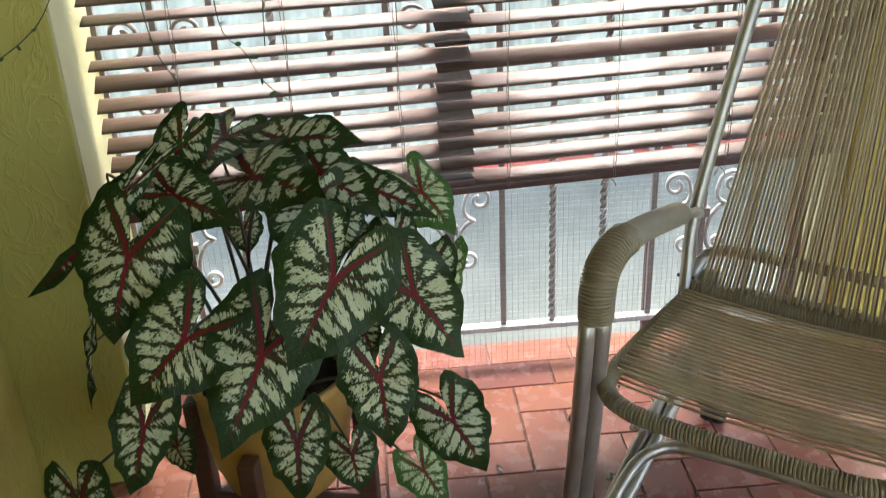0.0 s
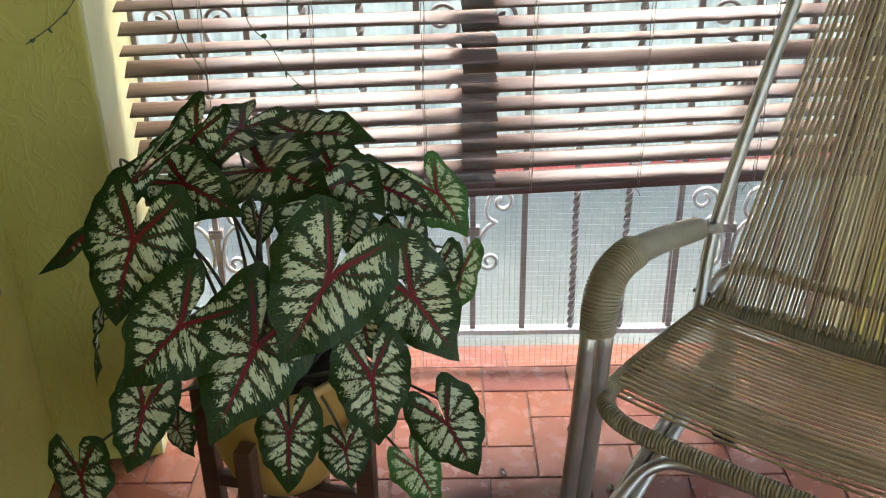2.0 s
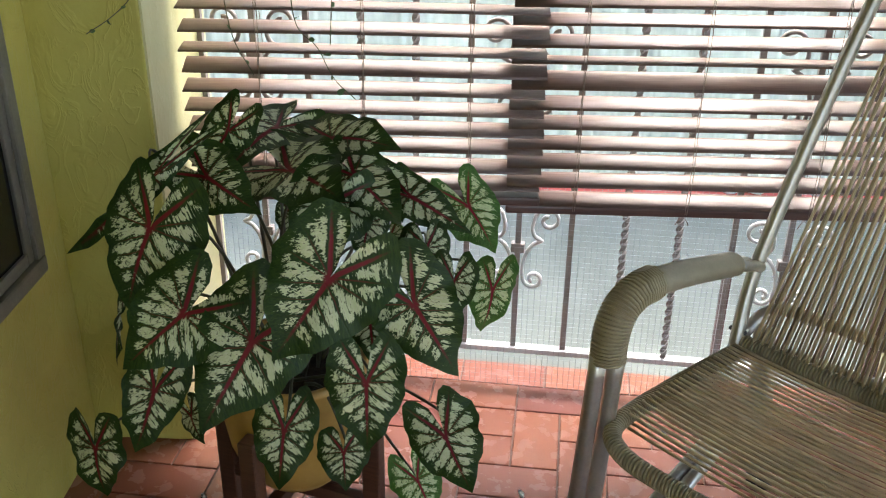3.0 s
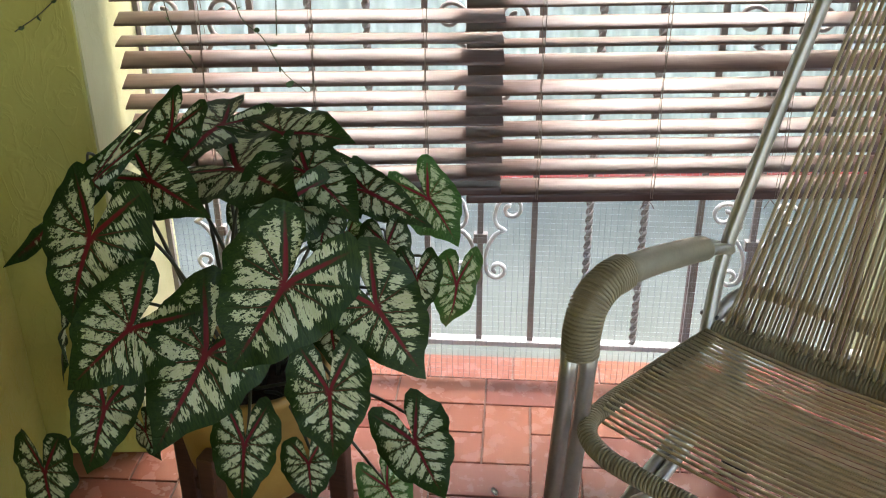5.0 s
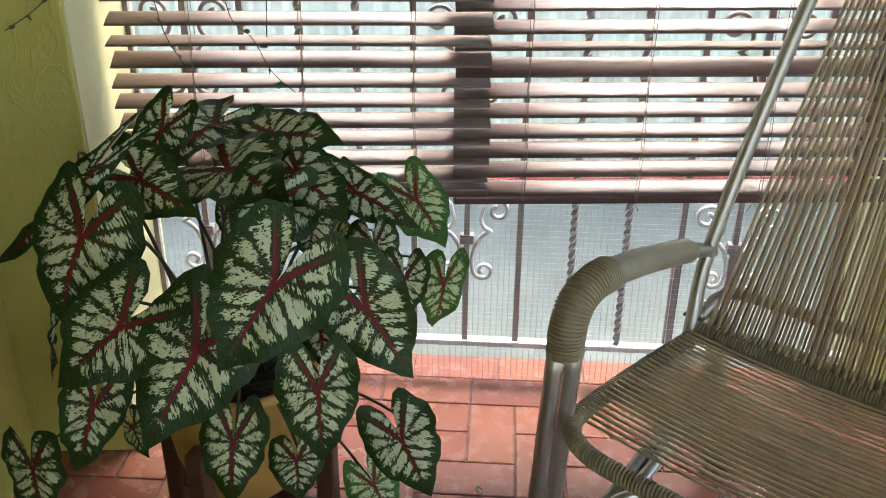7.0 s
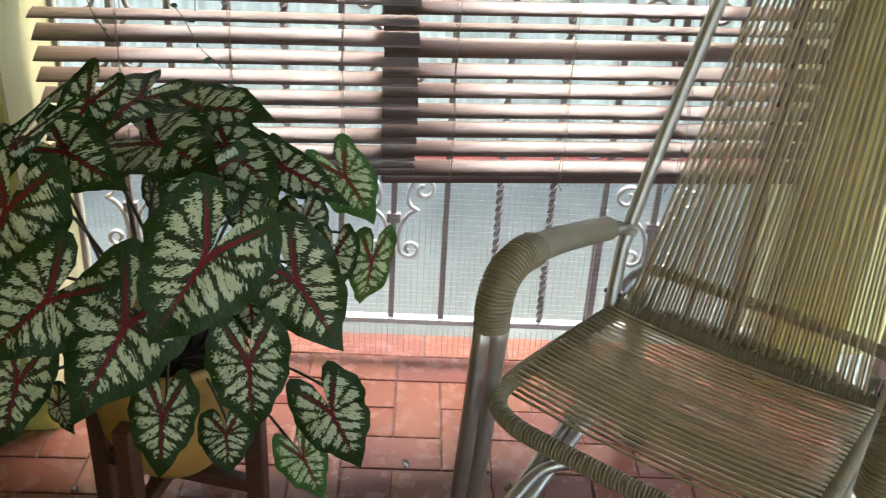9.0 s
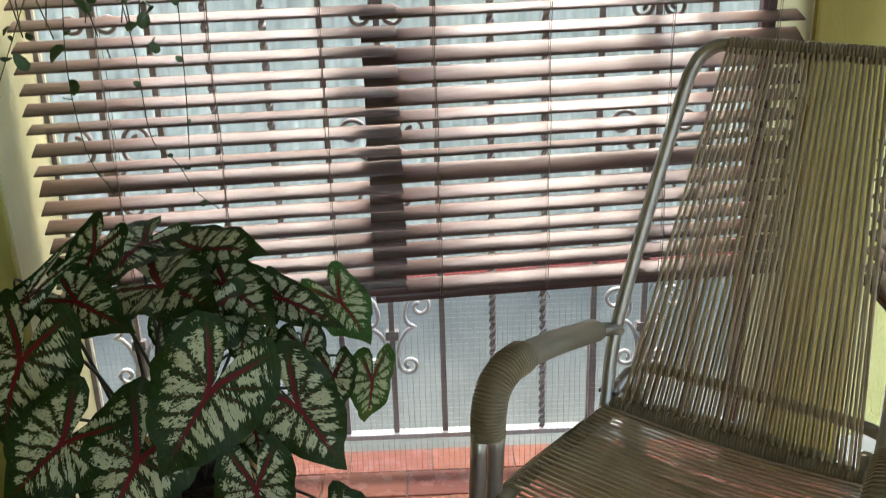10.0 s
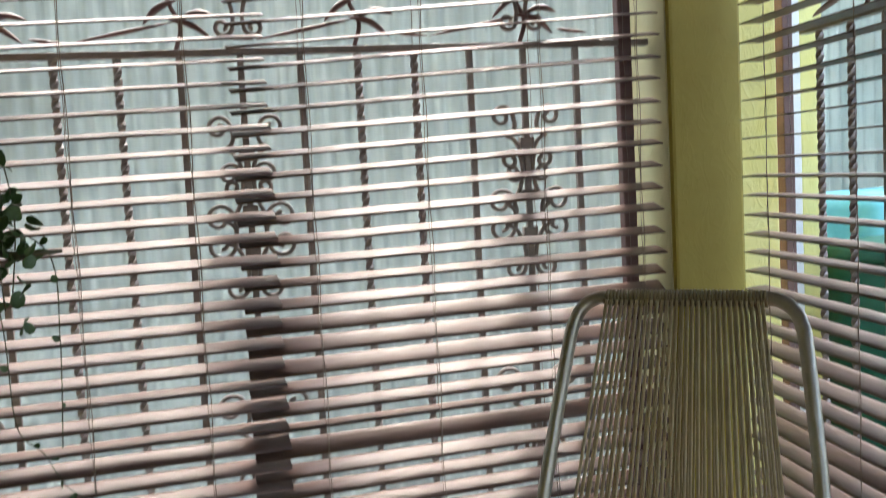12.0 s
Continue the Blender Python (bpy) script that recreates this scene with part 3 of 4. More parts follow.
def blind(name, m, length, cords, label, tilt, odd, seed, z0=0.505, pitch=0.0412, top=2.36, slip=0.004, turn=0.0, slope=0.0, fan=0.0, level=1.1, first=0.040):
    """Slats hang on ladder strings over a bottom rail; odd gives (tilt change, shift, lift) for slats that sit wrong. Slats rise along their length by slope, and by fan more for each metre over the level."""
    b = thing(name, label, "blind", "window blinds", "", m)
    rnd = random.Random(seed)
    rail = part("bottom_rail", solid(0, length, -0.026, 0.026, 0.0, 0.019, bevel=0.005), RAILWOOD, b, "dark brown wooden bottom rail", False)
    rail.matrix_basis = pose(0, 0, z0, 0, -math.degrees(slope), 0)
    n = int((top - 0.05 - z0) / pitch)
    base = None
    for i in range(n):
        z = z0 + first + pitch * i
        dt, dx, dz = odd.get(i, (0, 0, 0))
        if base is None:
            ob = base = part("slat", slat_mesh(length), SLAT, b)
        else:
            ob = new("slat", base.data)
            ob.parent = b
        ob.location = (dx + rnd.uniform(-slip, slip), rnd.uniform(-0.001, 0.001), z + dz + rnd.uniform(-0.0012, 0.0012))
        ob.rotation_euler = (radians(tilt + turn * i / n + dt + rnd.uniform(-1.6, 1.6)), -slope - fan * max(0.0, z - level) + radians(rnd.uniform(-0.12, 0.12)), radians(rnd.uniform(-0.2, 0.2)))
    part("head_rail", solid(0, length, -0.028, 0.028, top - 0.03, top + 0.02, bevel=0.004), RAILWOOD, b, "dark brown head rail", False)
    for x in cords:
        for y in (-0.027, 0.027):
            pts = [(x + 0.0012 * math.sin(z * 37 + y * 99), y + 0.0015 * math.sin(z * 61), z) for z in np.linspace(z0 + 0.01, top, 60)]
            part("ladder_string", sweep(bmesh.new(), pts, 0.0007, 4), STRING, b)
        part("lift_cord", sweep(bmesh.new(), [(x + 0.004 + 0.002 * math.sin(z * 23), -0.0285, z) for z in np.linspace(z0 + 0.01, top, 40)], 0.0009, 4), STRING, b)
    for x in cords:
        part("plug", sweep(bmesh.new(), [(x, -0.004, z0 + slope * x - 0.004), (x, -0.004, z0 + slope * x + 0.001)], 0.007, 10), RAILWOOD, b)
    return b


TILT_SLAT = 18
YB = 2.115
blind("window_blind", Matrix.Translation((-0.692, YB - 0.006, 0.033)), 0.735, (0.157, 0.366, 0.581), "brown wooden slat blind half lowered before the grille",
      TILT_SLAT, {6: (8, 0, 0.001), 7: (-9, 0, -0.003), 9: (-6, 0, 0.003)}, 1, slip=0.002, turn=-8, pitch=0.0405, fan=0.09)
blind("window_blind", Matrix.Translation((-0.028, YB - 0.002, 0.014)) @ pose(0, 0, 0, 0, 0, -1.2), 0.921, (0.143, 0.379, 0.635, 0.86), "brown wooden slat blind with a few slats hanging crooked",
      TILT_SLAT, {6: (16, 0, 0.004), 7: (-12, 0, 0.003), 10: (15, 0, 0), 11: (16, 0, 0), 12: (14, 0, 0), 13: (5, 0, 0)}, 2, turn=-8, pitch=0.0422, slip=0.002, slope=0.008, fan=0.13, level=1.12, first=0.027)
blind("window_blind", SIDE @ Matrix.Translation((0.025, -0.022, 0.010)), 1.75, (0.12, 0.45, 0.8, 1.2, 1.6), "brown wooden slat blind in the side opening, slats ajar",
      10, {5: (8, 0, 0), 9: (5, 0, 0)}, 3, turn=-15)


# ---- cord-strung metal armchair ----
def armchair(m, wrap, label, flare=0.0, full=False):
    c = thing("cord_armchair", label, "armchair", "cord armchairs on the porch", "", m)
    for s in (-1, 1):
        side = lambda *pts: [(s * (x + (flare * min(1.0, -y / 0.40) if s > 0 and y < 0 and z > 0.42 else 0.0)), y, z) for x, y, z in pts]
        # front leg: two tubes side by side, from the floor up to the arm
        for o in (-0.015, 0.015):
            part("leg", sweep(bmesh.new(), smooth_line([(s * (x + o * 0.5 + (flare if s > 0 else 0)), y - o, z) for x, y, z in ((0.300, -0.450, 0.014), (0.300, -0.468, 0.05), (0.279, -0.478, 0.30), (0.270, -0.471, 0.53))], 6), 0.0145, 12), ALU, c)
        bend = smooth_line(side((0.270, -0.472, 0.518), (0.270, -0.470, 0.565), (0.270, -0.452, 0.603), (0.268, -0.415, 0.622), (0.267, -0.37, 0.622), *(((0.268, -0.27, 0.603), (0.270, -0.12, 0.565)) if full else ())), 8)
        part("arm_wrap", coil(bmesh.new(), bend, 0.031), wrap, c, "cord wound round the arm")
        pad = smooth_line(side((0.267, -0.37, 0.622), (0.268, -0.27, 0.603), (0.270, -0.14, 0.570), (0.270, -0.10, 0.560)), 6)
        if not full:
            part("arm_pad", sweep(bmesh.new(), pad, 0.0265, 16, 0.85), PAD, c, "smooth olive arm pad")
        for o in (-0.012, 0.012):
            part("arm_tube", sweep(bmesh.new(), side((0.270 + o, -0.11, 0.562), (0.272 + o, -0.03, 0.536), (0.273 + o, 0.0, 0.522)), 0.0105, 10), ALU, c)
        # rear leg and sloping brace
        for o in (0.0, 0.026):
            leg = part("rear_leg", sweep(bmesh.new(), side((0.195 + o, 0.06, 0.02), (0.215 + o, 0.035, 0.22), (0.225 + o, 0.02, 0.39)), 0.0125, 10), ALU, c)
            part("rubber_foot", sweep(bmesh.new(), side((0.195 + o, 0.06, 0.0), (0.195 + o, 0.06, 0.028)), 0.016, 12), RUBBER, leg, "black rubber foot")
        part("brace", sweep(bmesh.new(), side((0.246, -0.475, 0.018), (0.238, -0.25, 0.115), (0.226, 0.02, 0.225)), 0.0135, 10), ALU, c)
        part("brace", sweep(bmesh.new(), side((0.274, -0.475, 0.018), (0.265, -0.25, 0.115), (0.252, 0.02, 0.225)), 0.0135, 10), ALU, c)
        for y, z in ((-0.33, 0.08), (-0.22, 0.13), (-0.05, 0.20)):
            bolt = part("bolt", sweep(bmesh.new(), side((0.228, y, z), (0.292, y, z)), 0.005, 8), ALU, c)
            part("nut", sweep(bmesh.new(), side((0.287, y, z), (0.295, y, z)), 0.009, 6), ALU, bolt)
        bolt = part("bolt", sweep(bmesh.new(), side((0.280, -0.478, 0.31), (0.300, -0.478, 0.31)), 0.005, 8), ALU, c)
        part("knob", sweep(bmesh.new(), side((0.298, -0.475, 0.31), (0.310, -0.475, 0.31)), 0.008, 8), RUBBER, bolt)
        part("bolt", sweep(bmesh.new(), side((0.254, 0.0, 0.522), (0.290, 0.0, 0.522)), 0.0038, 8), RUBBER, c)
        part("bolt", sweep(bmesh.new(), side((0.246, -0.045, 0.400), (0.280, -0.045, 0.400)), 0.0045, 8), RUBBER, c)
    # back frame, one bent tube
    half = [(0.252, -0.075, 0.345), (0.262, -0.045, 0.40), (0.270, 0.0, 0.52), (0.250, 0.085, 0.76), (0.224, 0.165, 0.985), (0.216, 0.182, 1.026), (0.204, 0.192, 1.051), (0.182, 0.200, 1.068), (0.155, 0.203, 1.074), (0.08, 0.203, 1.074)]
    line = [(-x, y, z) for x, y, z in half] + [(x, y, z) for x, y, z in reversed(half)]
    part("back_frame", sweep(bmesh.new(), smooth_line(line, 6), 0.0135, 12), ALU, c, "dull aluminium tube")
    part("top_wrap", coil(bmesh.new(), [(-0.155, 0.2025, 1.074), (0.155, 0.2025, 1.074)], 0.0175, 0.0068), wrap, c, "cord wound round the top bar")
    part("lower_wrap", coil(bmesh.new(), [(-0.252, -0.046, 0.374), (0.252, -0.046, 0.374)], 0.0215, 0.0062), wrap, c, "cord wound round the lower bar")
    part("back_bar", sweep(bmesh.new(), smooth_line([(-0.262, -0.020, 0.385), (-0.250, 0.040, 0.412), (-0.20, 0.058, 0.424), (0, 0.062, 0.424), (0.20, 0.058, 0.424), (0.250, 0.040, 0.412), (0.262, -0.020, 0.385)], 5), 0.0125, 10), ALU, c)
    rnd = random.Random(7)
    n = 31
    for i in range(n):
        k = i / (n - 1) * 2 - 1
        xt, xb = 0.148 * k + rnd.uniform(-0.0012, 0.0012), 0.226 * k + rnd.uniform(-0.0015, 0.0015)
        half = 0.20 * 2 / (n - 1)
        for y, r in ((0.0, 0.0033), (0.030, 0.0024)):
            at = 0.148 * half if y else 0.0
            ab = 0.226 * half if y else 0.0
            if y and i == n - 1:
                continue
            part("back_cord", sweep(bmesh.new(), [(xt + at, 0.184 + y, 1.072), ((xt + at + xb + ab) * 0.5 + rnd.uniform(-0.0015, 0.0015), 0.077 + y + rnd.uniform(-0.003, 0.003), 0.74), (xb + ab, -0.050 + y * 0.55, 0.386)], r, 6), CORD, c)
    # seat frame and cords
    seat = [(-0.250, -0.052, 0.366), (-0.256, -0.20, 0.376), (-0.258, -0.38, 0.388), (-0.248, -0.468, 0.390), (-0.196, -0.508, 0.388), (-0.10, -0.515, 0.385)]
    full = seat + [(-x, y, z) for x, y, z in reversed(seat)]
    loop = smooth_line(full, 8)
    part("seat_frame", coil(bmesh.new(), loop, 0.0165, 0.0064), wrap, c, "tube wound with olive cord")
    part("seat_back_bar", sweep(bmesh.new(), smooth_line([(-0.245, -0.05, 0.362), (-0.17, 0.025, 0.352), (0, 0.040, 0.350), (0.17, 0.025, 0.352), (0.245, -0.05, 0.362)], 6), 0.0115, 10), ALU, c)
    rows = 25
    for i in range(rows):
        y = -0.075 - 0.352 * i / (rows - 1)
        z = 0.372 + 0.019 * min(1.0, (-0.06 - y) / 0.30)
        w = 0.252 if y > -0.40 else 0.252 - (-0.40 - y) * 0.20
        for dy, dz in ((0.0, 0.013), (0.002, -0.016)):
            yl = y + dy + rnd.uniform(-0.0006, 0.0006)
            sag = 0.013 + rnd.uniform(-0.001, 0.001)
            part("seat_cord", sweep(bmesh.new(), smooth_line([(-w, yl, z + dz), (-w * 0.6, yl, z + dz - sag * 0.6), (0, yl + rnd.uniform(-0.001, 0.001), z + dz - sag), (w * 0.6, yl, z + dz - sag * 0.6), (w, yl, z + dz)], 2), 0.0028, 6), CORD, c)
    # cross brace low between the legs
    low = [(-0.262, -0.46, 0.03), (-0.256, -0.37, 0.092), (-0.228, -0.29, 0.136), (-0.14, -0.255, 0.150)]
    part("cross_brace", sweep(bmesh.new(), smooth_line(low + [(-x, y, z) for x, y, z in reversed(low)], 6), 0.0125, 10), ALU, c)
    return c


CHAIR = pose(0.641, 1.679, 0, 0, 0, -43.4)
armchair(CHAIR, WRAP, "metal armchair strung with olive plastic cord", 0.06)
armchair(pose(-0.764, 0.568, 0, 0, 0, 114.2), CREAM, "metal armchair wound with cream plastic cord", 0.0, True)


# ---- caladium in a pot on a wooden stand ----
PX, PY = -0.415, 1.660
stand = thing("plant_stand", "dark brown wooden plant stand with four legs", "plant stand", "", "", pose(PX, PY, 0, 0, 0, -19))
for a in range(4):
    m = pose(0, 0, 0, 0, 0, 90 * a)
    part("leg", box(bmesh.new(), 0.138, 0.172, -0.015, 0.015, 0.0, 0.345, 0.004, m), STAND, stand, "", False)
for a in (0, 90):
    part("crossbar", box(bmesh.new(), -0.139, 0.139, -0.012, 0.012, 0.118 + a * 0.0003, 0.145 + a * 0.0003, 0.003, pose(0, 0, 0, 0, 0, a)), STAND, stand, "", False)

potted = thing("potted_caladium", "leafy caladium with red-veined white and green leaves in a yellow-tan pot", "potted plant", "", "", pose(PX, PY, 0))
pot = part("pot", lathe(bmesh.new(), [(0.045, 0.172), (0.078, 0.176), (0.103, 0.205), (0.122, 0.26), (0.132, 0.33), (0.135, 0.405), (0.139, 0.412), (0.139, 0.426), (0.130, 0.428), (0.124, 0.405), (0.120, 0.385)]), POT, potted, "yellow-tan plastic pot")
soil = lathe(bmesh.new(), [(0.118, 0.36), (0.1215, 0.392), (0.09, 0.399), (0.05, 0.402), (0.01, 0.404)], 30)
for v in soil.verts:
    v.co.z += 0.006 * noise.noise(v.co * 60)
part("soil", soil, SOIL, pot, "dark potting soil")


def blade(length, width, droop, fold, seed):
    """A heart-shaped leaf: junction at the origin, tip along +y, upper face +z."""
    rnd = random.Random(seed)
    bm = bmesh.new()
    uv, xy = bm.loops.layers.uv.new("polar"), bm.loops.layers.uv.new("flat")
    na, nr = 51, 8
    tip = length
    phase = rnd.uniform(0, 6)
    grid = []
    for i in range(na):
        th = (i / (na - 1) * 2 - 1) * 3.098
        a = abs(th)
        # outline radius for each way out from the junction
        keys = [(0, 1.0), (0.06, 0.93), (0.14, 0.86), (0.28, 0.775), (0.55, 0.675), (0.95, 0.60), (1.35, 0.58), (1.8, 0.62), (2.2, 0.70), (2.55, 0.79), (2.78, 0.80), (2.93, 0.66), (3.04, 0.34), (3.10, 0.10)]
        for (a0, r0), (a1, r1) in zip(keys, keys[1:]):
            if a0 <= a <= a1:
                t = (a - a0) / (a1 - a0)
                r = r0 + (r1 - r0) * (t * t * (3 - 2 * t) * 0.4 + t * 0.6)
                break
        row = []
        wide = width / (1.24 * tip)
        wave = 1 + 0.03 * math.sin(7 * th + phase) + 0.02 * math.sin(13 * th + 2 * phase)
        for j in range(nr + 1):
            q = (j / nr) ** 0.85 if j else 0.0
            x, y = r * q * tip * wave * math.sin(th) * wide, r * q * tip * wave * math.cos(th)
            z = fold * abs(x) - droop * (y / tip) * abs(y / tip) * tip * 0.5 - 0.9 * droop * (x / tip) ** 2 * tip
            z += 0.060 * tip * q * q * math.sin(5 * th + phase) + 0.018 * tip * q * q * math.cos(11 * th + phase)
            row.append((bm.verts.new((x, y, z)), q, th / math.pi, x / tip, y / tip))
        grid.append(row)
    for u, v in zip(grid, grid[1:]):
        for j in range(nr):
            quad = [u[j], u[j + 1], v[j + 1], v[j]]
            if j == 0:
                quad = [u[0], u[1], v[1]]
            f = bm.faces.new([q[0] for q in quad])
            for lp, q in zip(f.loops, quad):
                lp[uv].uv, lp[xy].uv = (q[1], q[2]), (q[3], q[4])
    bmesh.ops.remove_doubles(bm, verts=bm.verts[:], dist=1e-6)
    if bm.faces and sum(f.normal.z for f in bm.faces) < 0:
        bmesh.ops.reverse_faces(bm, faces=bm.faces[:])
    return bm


# junction, tip, width, roll about the leaf's axis, share of facing up, material
LEAVES = [
    (-0.300, 1.407, 0.714, -0.365, 1.330, 0.631, 0.202, 0, 0.25, 0),
    (-0.410, 1.381, 0.623, -0.469, 1.300, 0.532, 0.186, 0, 0.25, 0),
    (-0.579, 1.496, 0.743, -0.621, 1.440, 0.644, 0.184, 0, 0.35, 0),
    (-0.509, 1.392, 0.658, -0.580, 1.330, 0.611, 0.174, 0, 0.45, 0),
    (-0.185, 1.462, 0.644, -0.118, 1.420, 0.553, 0.157, 0, 0.3, 0),
    (-0.053, 1.950, 0.408, -0.060, 1.930, 0.306, 0.123, 0, 0.1, 2),
    (-0.251, 1.393, 0.549, -0.245, 1.340, 0.469, 0.135, 0, 0.15, 0),
    (-0.135, 1.460, 0.406, -0.096, 1.410, 0.337, 0.137, 15, 0.2, 1),
    (-0.108, 1.855, 0.636, -0.056, 1.800, 0.585, 0.146, 0, 0.3, 2),
    (-0.403, 1.665, 0.775, -0.310, 1.550, 0.795, 0.199, 0, 0.6, 1),
    (-0.299, 1.461, 0.367, -0.293, 1.420, 0.328, 0.099, 0, 0.1, 0),
    (-0.379, 1.400, 0.454, -0.385, 1.350, 0.382, 0.113, 0, 0.1, 0),
    (-0.609, 1.500, 0.450, -0.639, 1.460, 0.351, 0.117, -25, 0.1, 0),
    (-0.739, 1.530, 0.304, -0.739, 1.500, 0.213, 0.129, 0, 0.2, 0),
    (-0.182, 1.500, 0.283, -0.148, 1.460, 0.235, 0.098, 0, 0.5, 2),
    (-0.509, 1.720, 0.818, -0.550, 1.672, 0.759, 0.100, 0, 0.35, 0),
    (-0.518, 1.600, 0.785, -0.439, 1.540, 0.761, 0.125, 0, 0.4, 0),
    (-0.595, 1.580, 0.790, -0.716, 1.520, 0.664, 0.050, -60, 0.6, 1),
    (-0.681, 1.600, 0.553, -0.711, 1.580, 0.451, 0.055, 60, 0.1, 1),
    (-0.444, 1.800, 0.799, -0.486, 1.648, 0.820, 0.152, 0, 0.45, 1),
    (-0.342, 1.750, 0.798, -0.246, 1.685, 0.837, 0.146, 0, 0.55, 1),
    (-0.294, 1.660, 0.769, -0.214, 1.576, 0.738, 0.138, 0, 0.6, 1),
    (-0.323, 1.600, 0.747, -0.352, 1.525, 0.696, 0.168, 0, 0.25, 1),
    (-0.210, 1.750, 0.697, -0.114, 1.700, 0.665, 0.092, 30, 0.6, 1),
    (-0.129, 1.620, 0.600, -0.134, 1.600, 0.533, 0.092, 20, 0.1, 1),
    (-0.261, 1.550, 0.556, -0.249, 1.485, 0.531, 0.075, 0, 0.1, 1),
    (-0.583, 1.580, 0.342, -0.567, 1.550, 0.307, 0.081, 20, 0.3, 1),
    (-0.237, 1.780, 0.700, -0.221, 1.728, 0.668, 0.088, 0, 0.3, 1),
    (-0.437, 1.850, 0.606, -0.437, 1.824, 0.567, 0.078, 0, 0.1, 1),
    (-0.178, 1.700, 0.621, -0.166, 1.674, 0.565, 0.103, 0, 0.2, 1),
    (-0.245, 1.750, 0.618, -0.235, 1.724, 0.596, 0.066, 0, 0.2, 2),
    (-0.269, 1.620, 0.702, -0.276, 1.592, 0.654, 0.081, 0, 0.2, 1),
]


def add_leaf(i, row):
    jx, jy, jz, tx, ty, tz, width, roll, up, mat = row
    j, t = Vector((jx, jy, jz)), Vector((tx, ty, tz))
    way = t - j
    length = way.length * 1.06
    way.normalize()
    face = Vector((0.0, -1.0, 0.0)).lerp(Vector((0, 0, 1)), up)
    out = Vector((j.x - PX, j.y - PY, 0)) * 0.8
    face = (face + out)
    face = (face - way * face.dot(way)).normalized()
    face = Matrix.Rotation(radians(roll), 3, way) @ face
    side = way.cross(face).normalized()
    m = Matrix((side, way, face)).transposed().to_4x4()
    m.translation = j - Vector((PX, PY, 0))
    ob = part("leaf", blade(length, width * 0.91, 0.34 + 0.16 * (i % 3), 0.16, i * 13 + 5), (LEAF, LEAF_DARK, LEAF_PALE)[mat], potted)
    ob.matrix_basis = m
    # the stalk rises from the soil, arches over and meets the blade from behind
    a = 2.4 * i
    foot = Vector((0.045 * math.cos(a), 0.045 * math.sin(a), 0.39))
    end = m.translation - face * 0.003
    over = end - face * 0.05 + Vector((0, 0, 0.015)) - way * 0.015
    mid = foot.lerp(over, 0.55) + Vector((0, 0, 0.05 + 0.10 * max(0, end.z - 0.45)))
    stalk = part("stalk", sweep(bmesh.new(), smooth_line([foot, mid, over, end], 6), lambda k, s: 0.0036 - 0.0018 * s, 7), STEM, ob, "dark thin leaf stalk")
    stalk.matrix_parent_inverse = m.inverted()


for i, row in enumerate(LEAVES):
    add_leaf(i, row)


# ---- small hanging vine ----
def vine_leaf(parent, p, size, rnd):
    bm = bmesh.new()
    c = bm.verts.new((0, 0, 0))
    rim = [bm.verts.new((size * 0.5 * math.sin(a), size * (0.5 - 0.5 * math.cos(a)) * 1.3, size * 0.12 * math.sin(2 * a))) for a in np.linspace(0.3, 2 * math.pi - 0.3, 9)]
    for a, b in zip(rim, rim[1:]):
        bm.faces.new((c, a, b))
    ob = part("leaf", bm, VINELEAF, parent)
    ob.matrix_basis = pose(*p, rnd.uniform(0, 360), rnd.uniform(-70, 70), rnd.uniform(0, 360))


HX, HY, HZ = -0.515, 1.900, 1.290


def hanging_vine(x, y, z):
    h = thing("hanging_vine", "small trailing vine in a dark green hanging pot", "hanging plant", "", "", pose(x, y, z))
    rnd = random.Random(11)
    part("pot", lathe(bmesh.new(), [(0.040, 0.0), (0.055, 0.004), (0.078, 0.105), (0.084, 0.108), (0.084, 0.122), (0.075, 0.122), (0.068, 0.10)], 28), BIN, h, "dark green plastic pot")
    part("soil", lathe(bmesh.new(), [(0.06, 0.08), (0.069, 0.102), (0.03, 0.106), (0.01, 0.107)], 20), SOIL, h)
    for a in range(3):
        q = 2.1 * a
        part("wire", sweep(bmesh.new(), [(0.08 * math.cos(q), 0.08 * math.sin(q), 0.12), (0, 0, 0.42), (0, 0, 2.5 - z)], 0.001, 4), VINE, h)
    part("support_stick", sweep(bmesh.new(), [(0.05, 0.02, -0.035), (0.11, 0.005, -0.047), (0.180, -0.005, -0.043)], lambda i, s: 0.003 + 0.005 * math.sin(math.pi * min(1.0, 0.1 + s)), 6), VINE, h)
    for k in range(130):
        a, r = rnd.uniform(0, 6.28), rnd.uniform(0.02, 0.125)
        zz = 0.12 + rnd.uniform(0, 0.10) * (1.1 - r * 5) if r < 0.085 else rnd.uniform(-0.20, 0.13)
        vine_leaf(h, (r * math.cos(a), r * math.sin(a), zz), rnd.uniform(0.014, 0.030), rnd)
    for k in range(90):
        a, r = rnd.uniform(0, 6.28), 0.052 * math.sqrt(rnd.random())
        vine_leaf(h, (0.085 + r * math.cos(a), rnd.uniform(-0.04, 0.04), -0.01 + 1.55 * r * math.sin(a)), rnd.uniform(0.014, 0.026), rnd)
    for k in range(9):
        a, r = 0.7 * k, 0.09
        part("vine", sweep(bmesh.new(), smooth_line([(0.02, 0, 0.10), (0.05 * math.cos(a), 0.05 * math.sin(a), 0.22), (r * math.cos(a), r * math.sin(a), 0.15), (r * 1.25 * math.cos(a), r * 1.25 * math.sin(a), 0.02), (r * 1.1 * math.cos(a + 0.3), r * 1.1 * math.sin(a + 0.3), -0.13)], 6), 0.0012, 4), VINE, h)
    return h, rnd


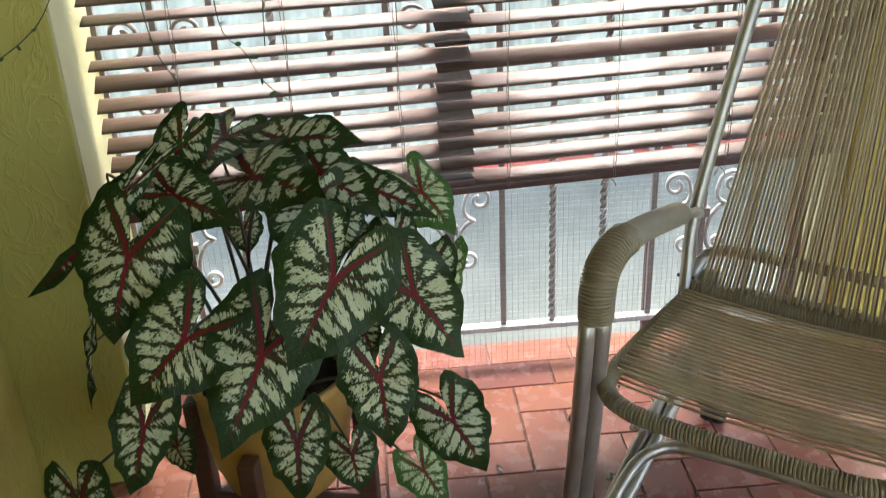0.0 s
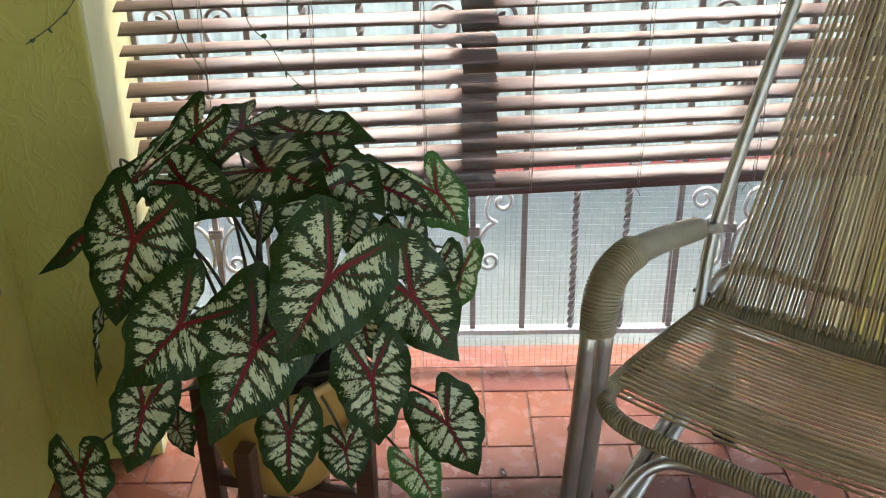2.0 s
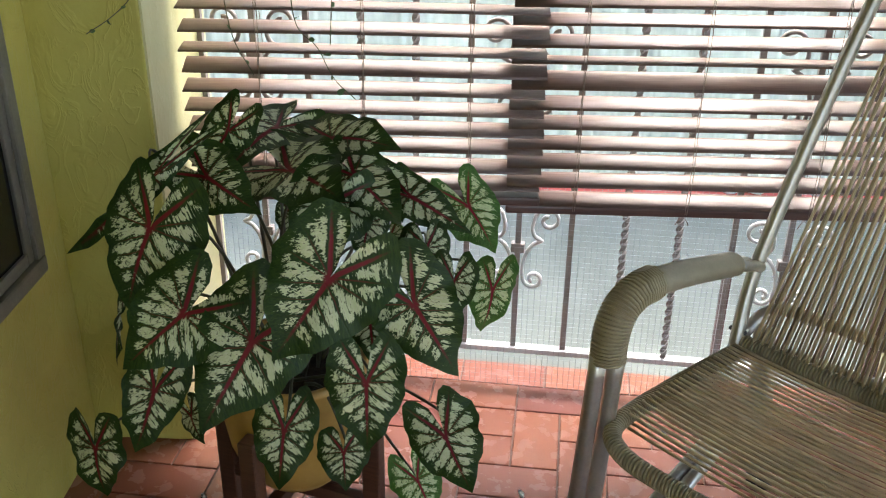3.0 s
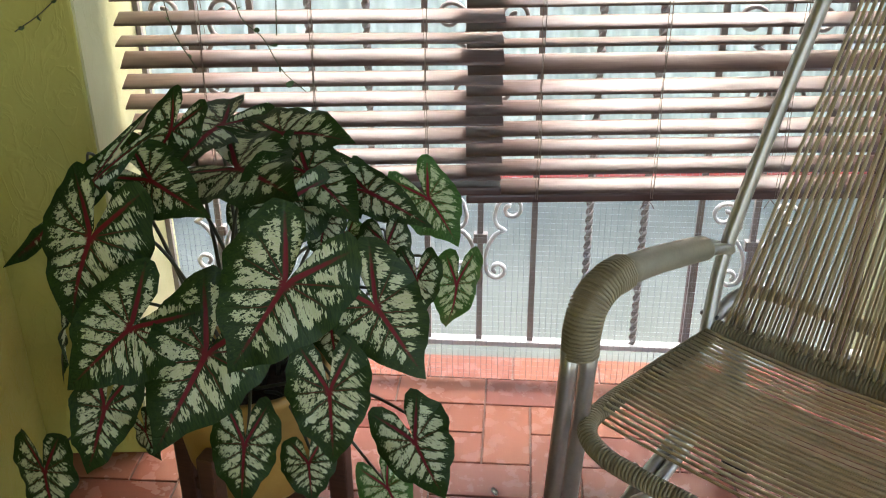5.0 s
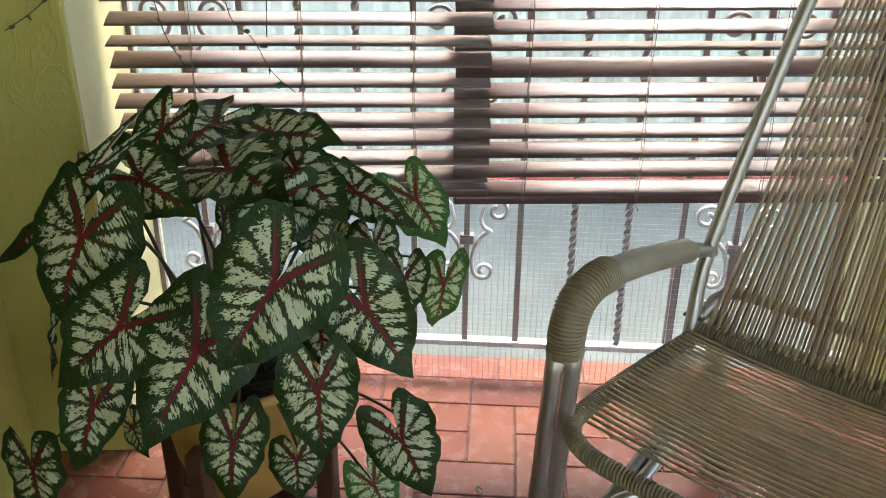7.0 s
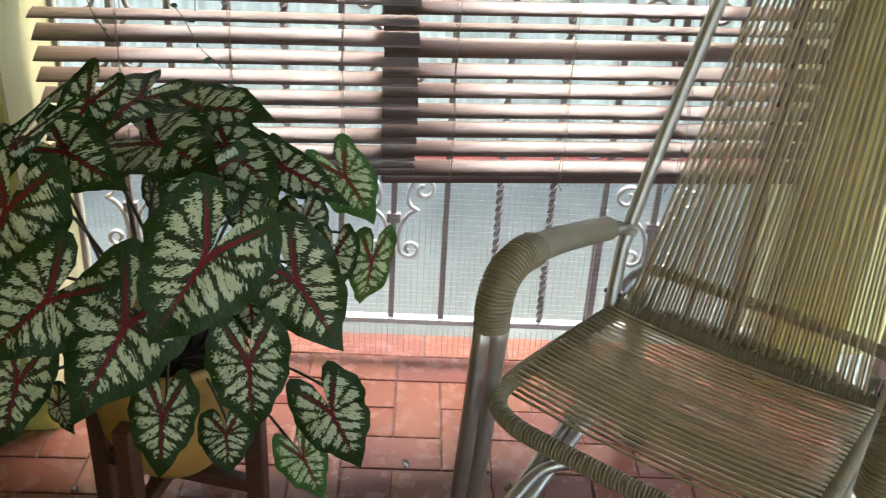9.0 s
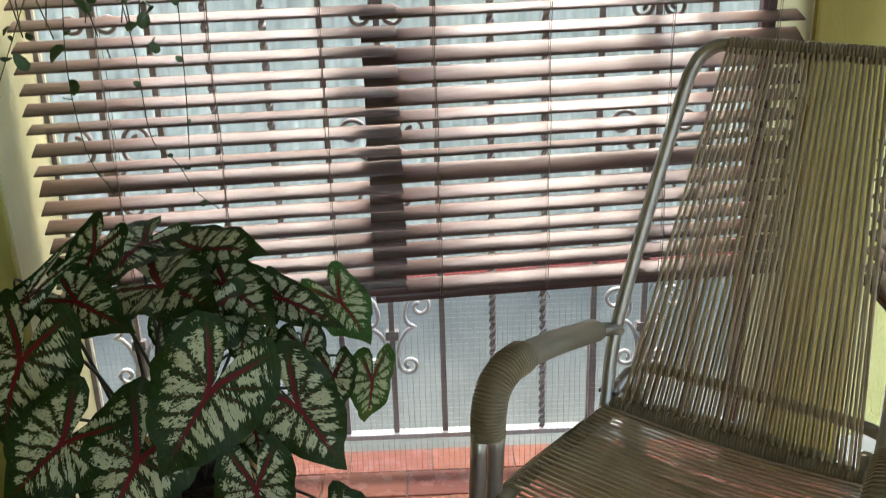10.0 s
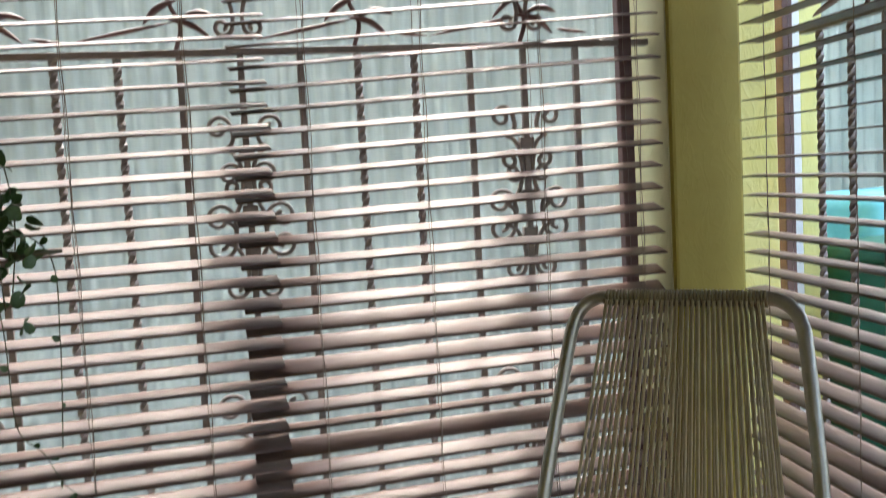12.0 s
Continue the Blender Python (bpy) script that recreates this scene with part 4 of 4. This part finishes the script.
hv, hr = hanging_vine(HX, HY, HZ)
for pts in STRANDS:
    line = smooth_line([Vector(p) - Vector((HX, HY, HZ)) for p in pts], 8)
    part("vine", sweep(bmesh.new(), line, 0.0010, 4), VINE, hv)
    for k, p in enumerate(line[6::5]):
        vine_leaf(hv, p, hr.uniform(0.007, 0.014), hr)


# ---- bits on the floor and strings under the blind ----
drnd = random.Random(21)
for px, py in ((-0.600, 1.700), (-0.575, 1.815), (-0.640, 1.760), (0.02, 1.80), (0.36, 2.03)):
    bm = bmesh.new()
    c0 = bm.verts.new((0, 0, 0.0022))
    ring = [bm.verts.new((0.011 * math.cos(a) * drnd.uniform(0.7, 1.2), 0.006 * math.sin(a) * drnd.uniform(0.7, 1.2), 0.001 + 0.003 * drnd.random())) for a in np.linspace(0, 5.5, 8)]
    for a, q in zip(ring, ring[1:] + ring[:1]):
        bm.faces.new((c0, a, q))
    bmesh.ops.solidify(bm, geom=bm.faces[:], thickness=0.0008)
    ob = tagged(part("petal", bm, STONE), "dry white petal lying on the tiles", "petal", "petals on the floor")
    ob.matrix_basis = pose(px, py, 0.0015, 0, 0, drnd.uniform(0, 360))
right_blind = [o for o in bpy.data.objects if o.name.startswith("window_blind")][1]
for x, dx in ((0.379, -0.012), (0.379, 0.011), (0.635, 0.010), (0.635, -0.010)):
    part("string_tail", sweep(bmesh.new(), smooth_line([(x, 0.0, 0.500), (x + dx * 0.5, -0.006, 0.496), (x + dx, -0.008, 0.489), (x + dx * 1.2, -0.006, 0.482)], 5), 0.0011, 4), STRING, right_blind)


# ---- floor tiles ----
def tile_mesh(w, d):
    bm = solid(-w / 2, w / 2, -d / 2, d / 2, -0.012, 0.0)
    top = [e for e in bm.edges if all(v.co.z > -0.001 for v in e.verts)]
    bmesh.ops.bevel(bm, geom=top, offset=0.0015, segments=1, affect="EDGES")
    me = bpy.data.meshes.new("tile")
    bm.to_mesh(me)
    bm.free()
    me.materials.append(TILE)
    return me


S, GAP = 0.1045, 0.0035
# the tiles run askew to the blinds, square to the grille; the grid starts at the outer course's edge
GRID = pose(0.019, 2.104, 0, 0, 0, -5.7)
floor_ob = bpy.data.objects["floor"]
shapes, far = {}, []
trnd = random.Random(3)


def lay(x0, x1, y0, y1):
    mid = GRID @ Vector(((x0 + x1) / 2, (y0 + y1) / 2, 0))
    if not (-1.52 < mid.x < 1.07 and -1.94 < mid.y):
        return
    w, d = round(x1 - x0 - GAP, 4), round(y1 - y0 - GAP, 4)
    if mid.y > 1.05 and -1.05 < mid.x < 1.12:
        if (w, d) not in shapes:
            shapes[w, d] = tile_mesh(w, d)
        ob = new("tile", shapes[w, d])
        ob.parent = floor_ob
        ob.matrix_basis = pose(mid.x, mid.y, trnd.uniform(-0.0008, 0.0006), trnd.uniform(-0.17, 0.17), trnd.uniform(-0.17, 0.17), -5.7)
    else:
        far.append((mid.x, mid.y, w, d))


for i in range(-20, 14):
    for j in range(-42, 0):
        kind = (i + j) % 4
        x, y = i * S, j * S
        if kind == 0:
            lay(x, x + 2 * S, y, y + S)
        elif kind == 2:
            lay(x, x + S, y, min(y + 2 * S, 0.0))
        elif kind == 1 and j == -42:
            lay(x, x + S, y, y + S)
x = -18 * S
while x < 1.2:
    lay(x, x + 2 * S, 0.0, S)
    lay(x + 0.6 * S, x + 2.6 * S, S, 1.95 * S)
    x += 2 * S
rest = bmesh.new()
for cx, cy, w, d in far:
    m = pose(cx, cy, 0, 0, 0, -5.7)
    vs, lo = ([rest.verts.new(m @ Vector((a * w / 2, b * d / 2, z))) for a, b in ((-1, -1), (1, -1), (1, 1), (-1, 1))] for z in (0.0, -0.012))
    rest.faces.new(vs)
    for k in range(4):
        rest.faces.new((lo[k], lo[(k + 1) % 4], vs[(k + 1) % 4], vs[k]))
tagged(part("far_tiles", rest, TILE, floor_ob, "", False), "", "", "", "stuff")
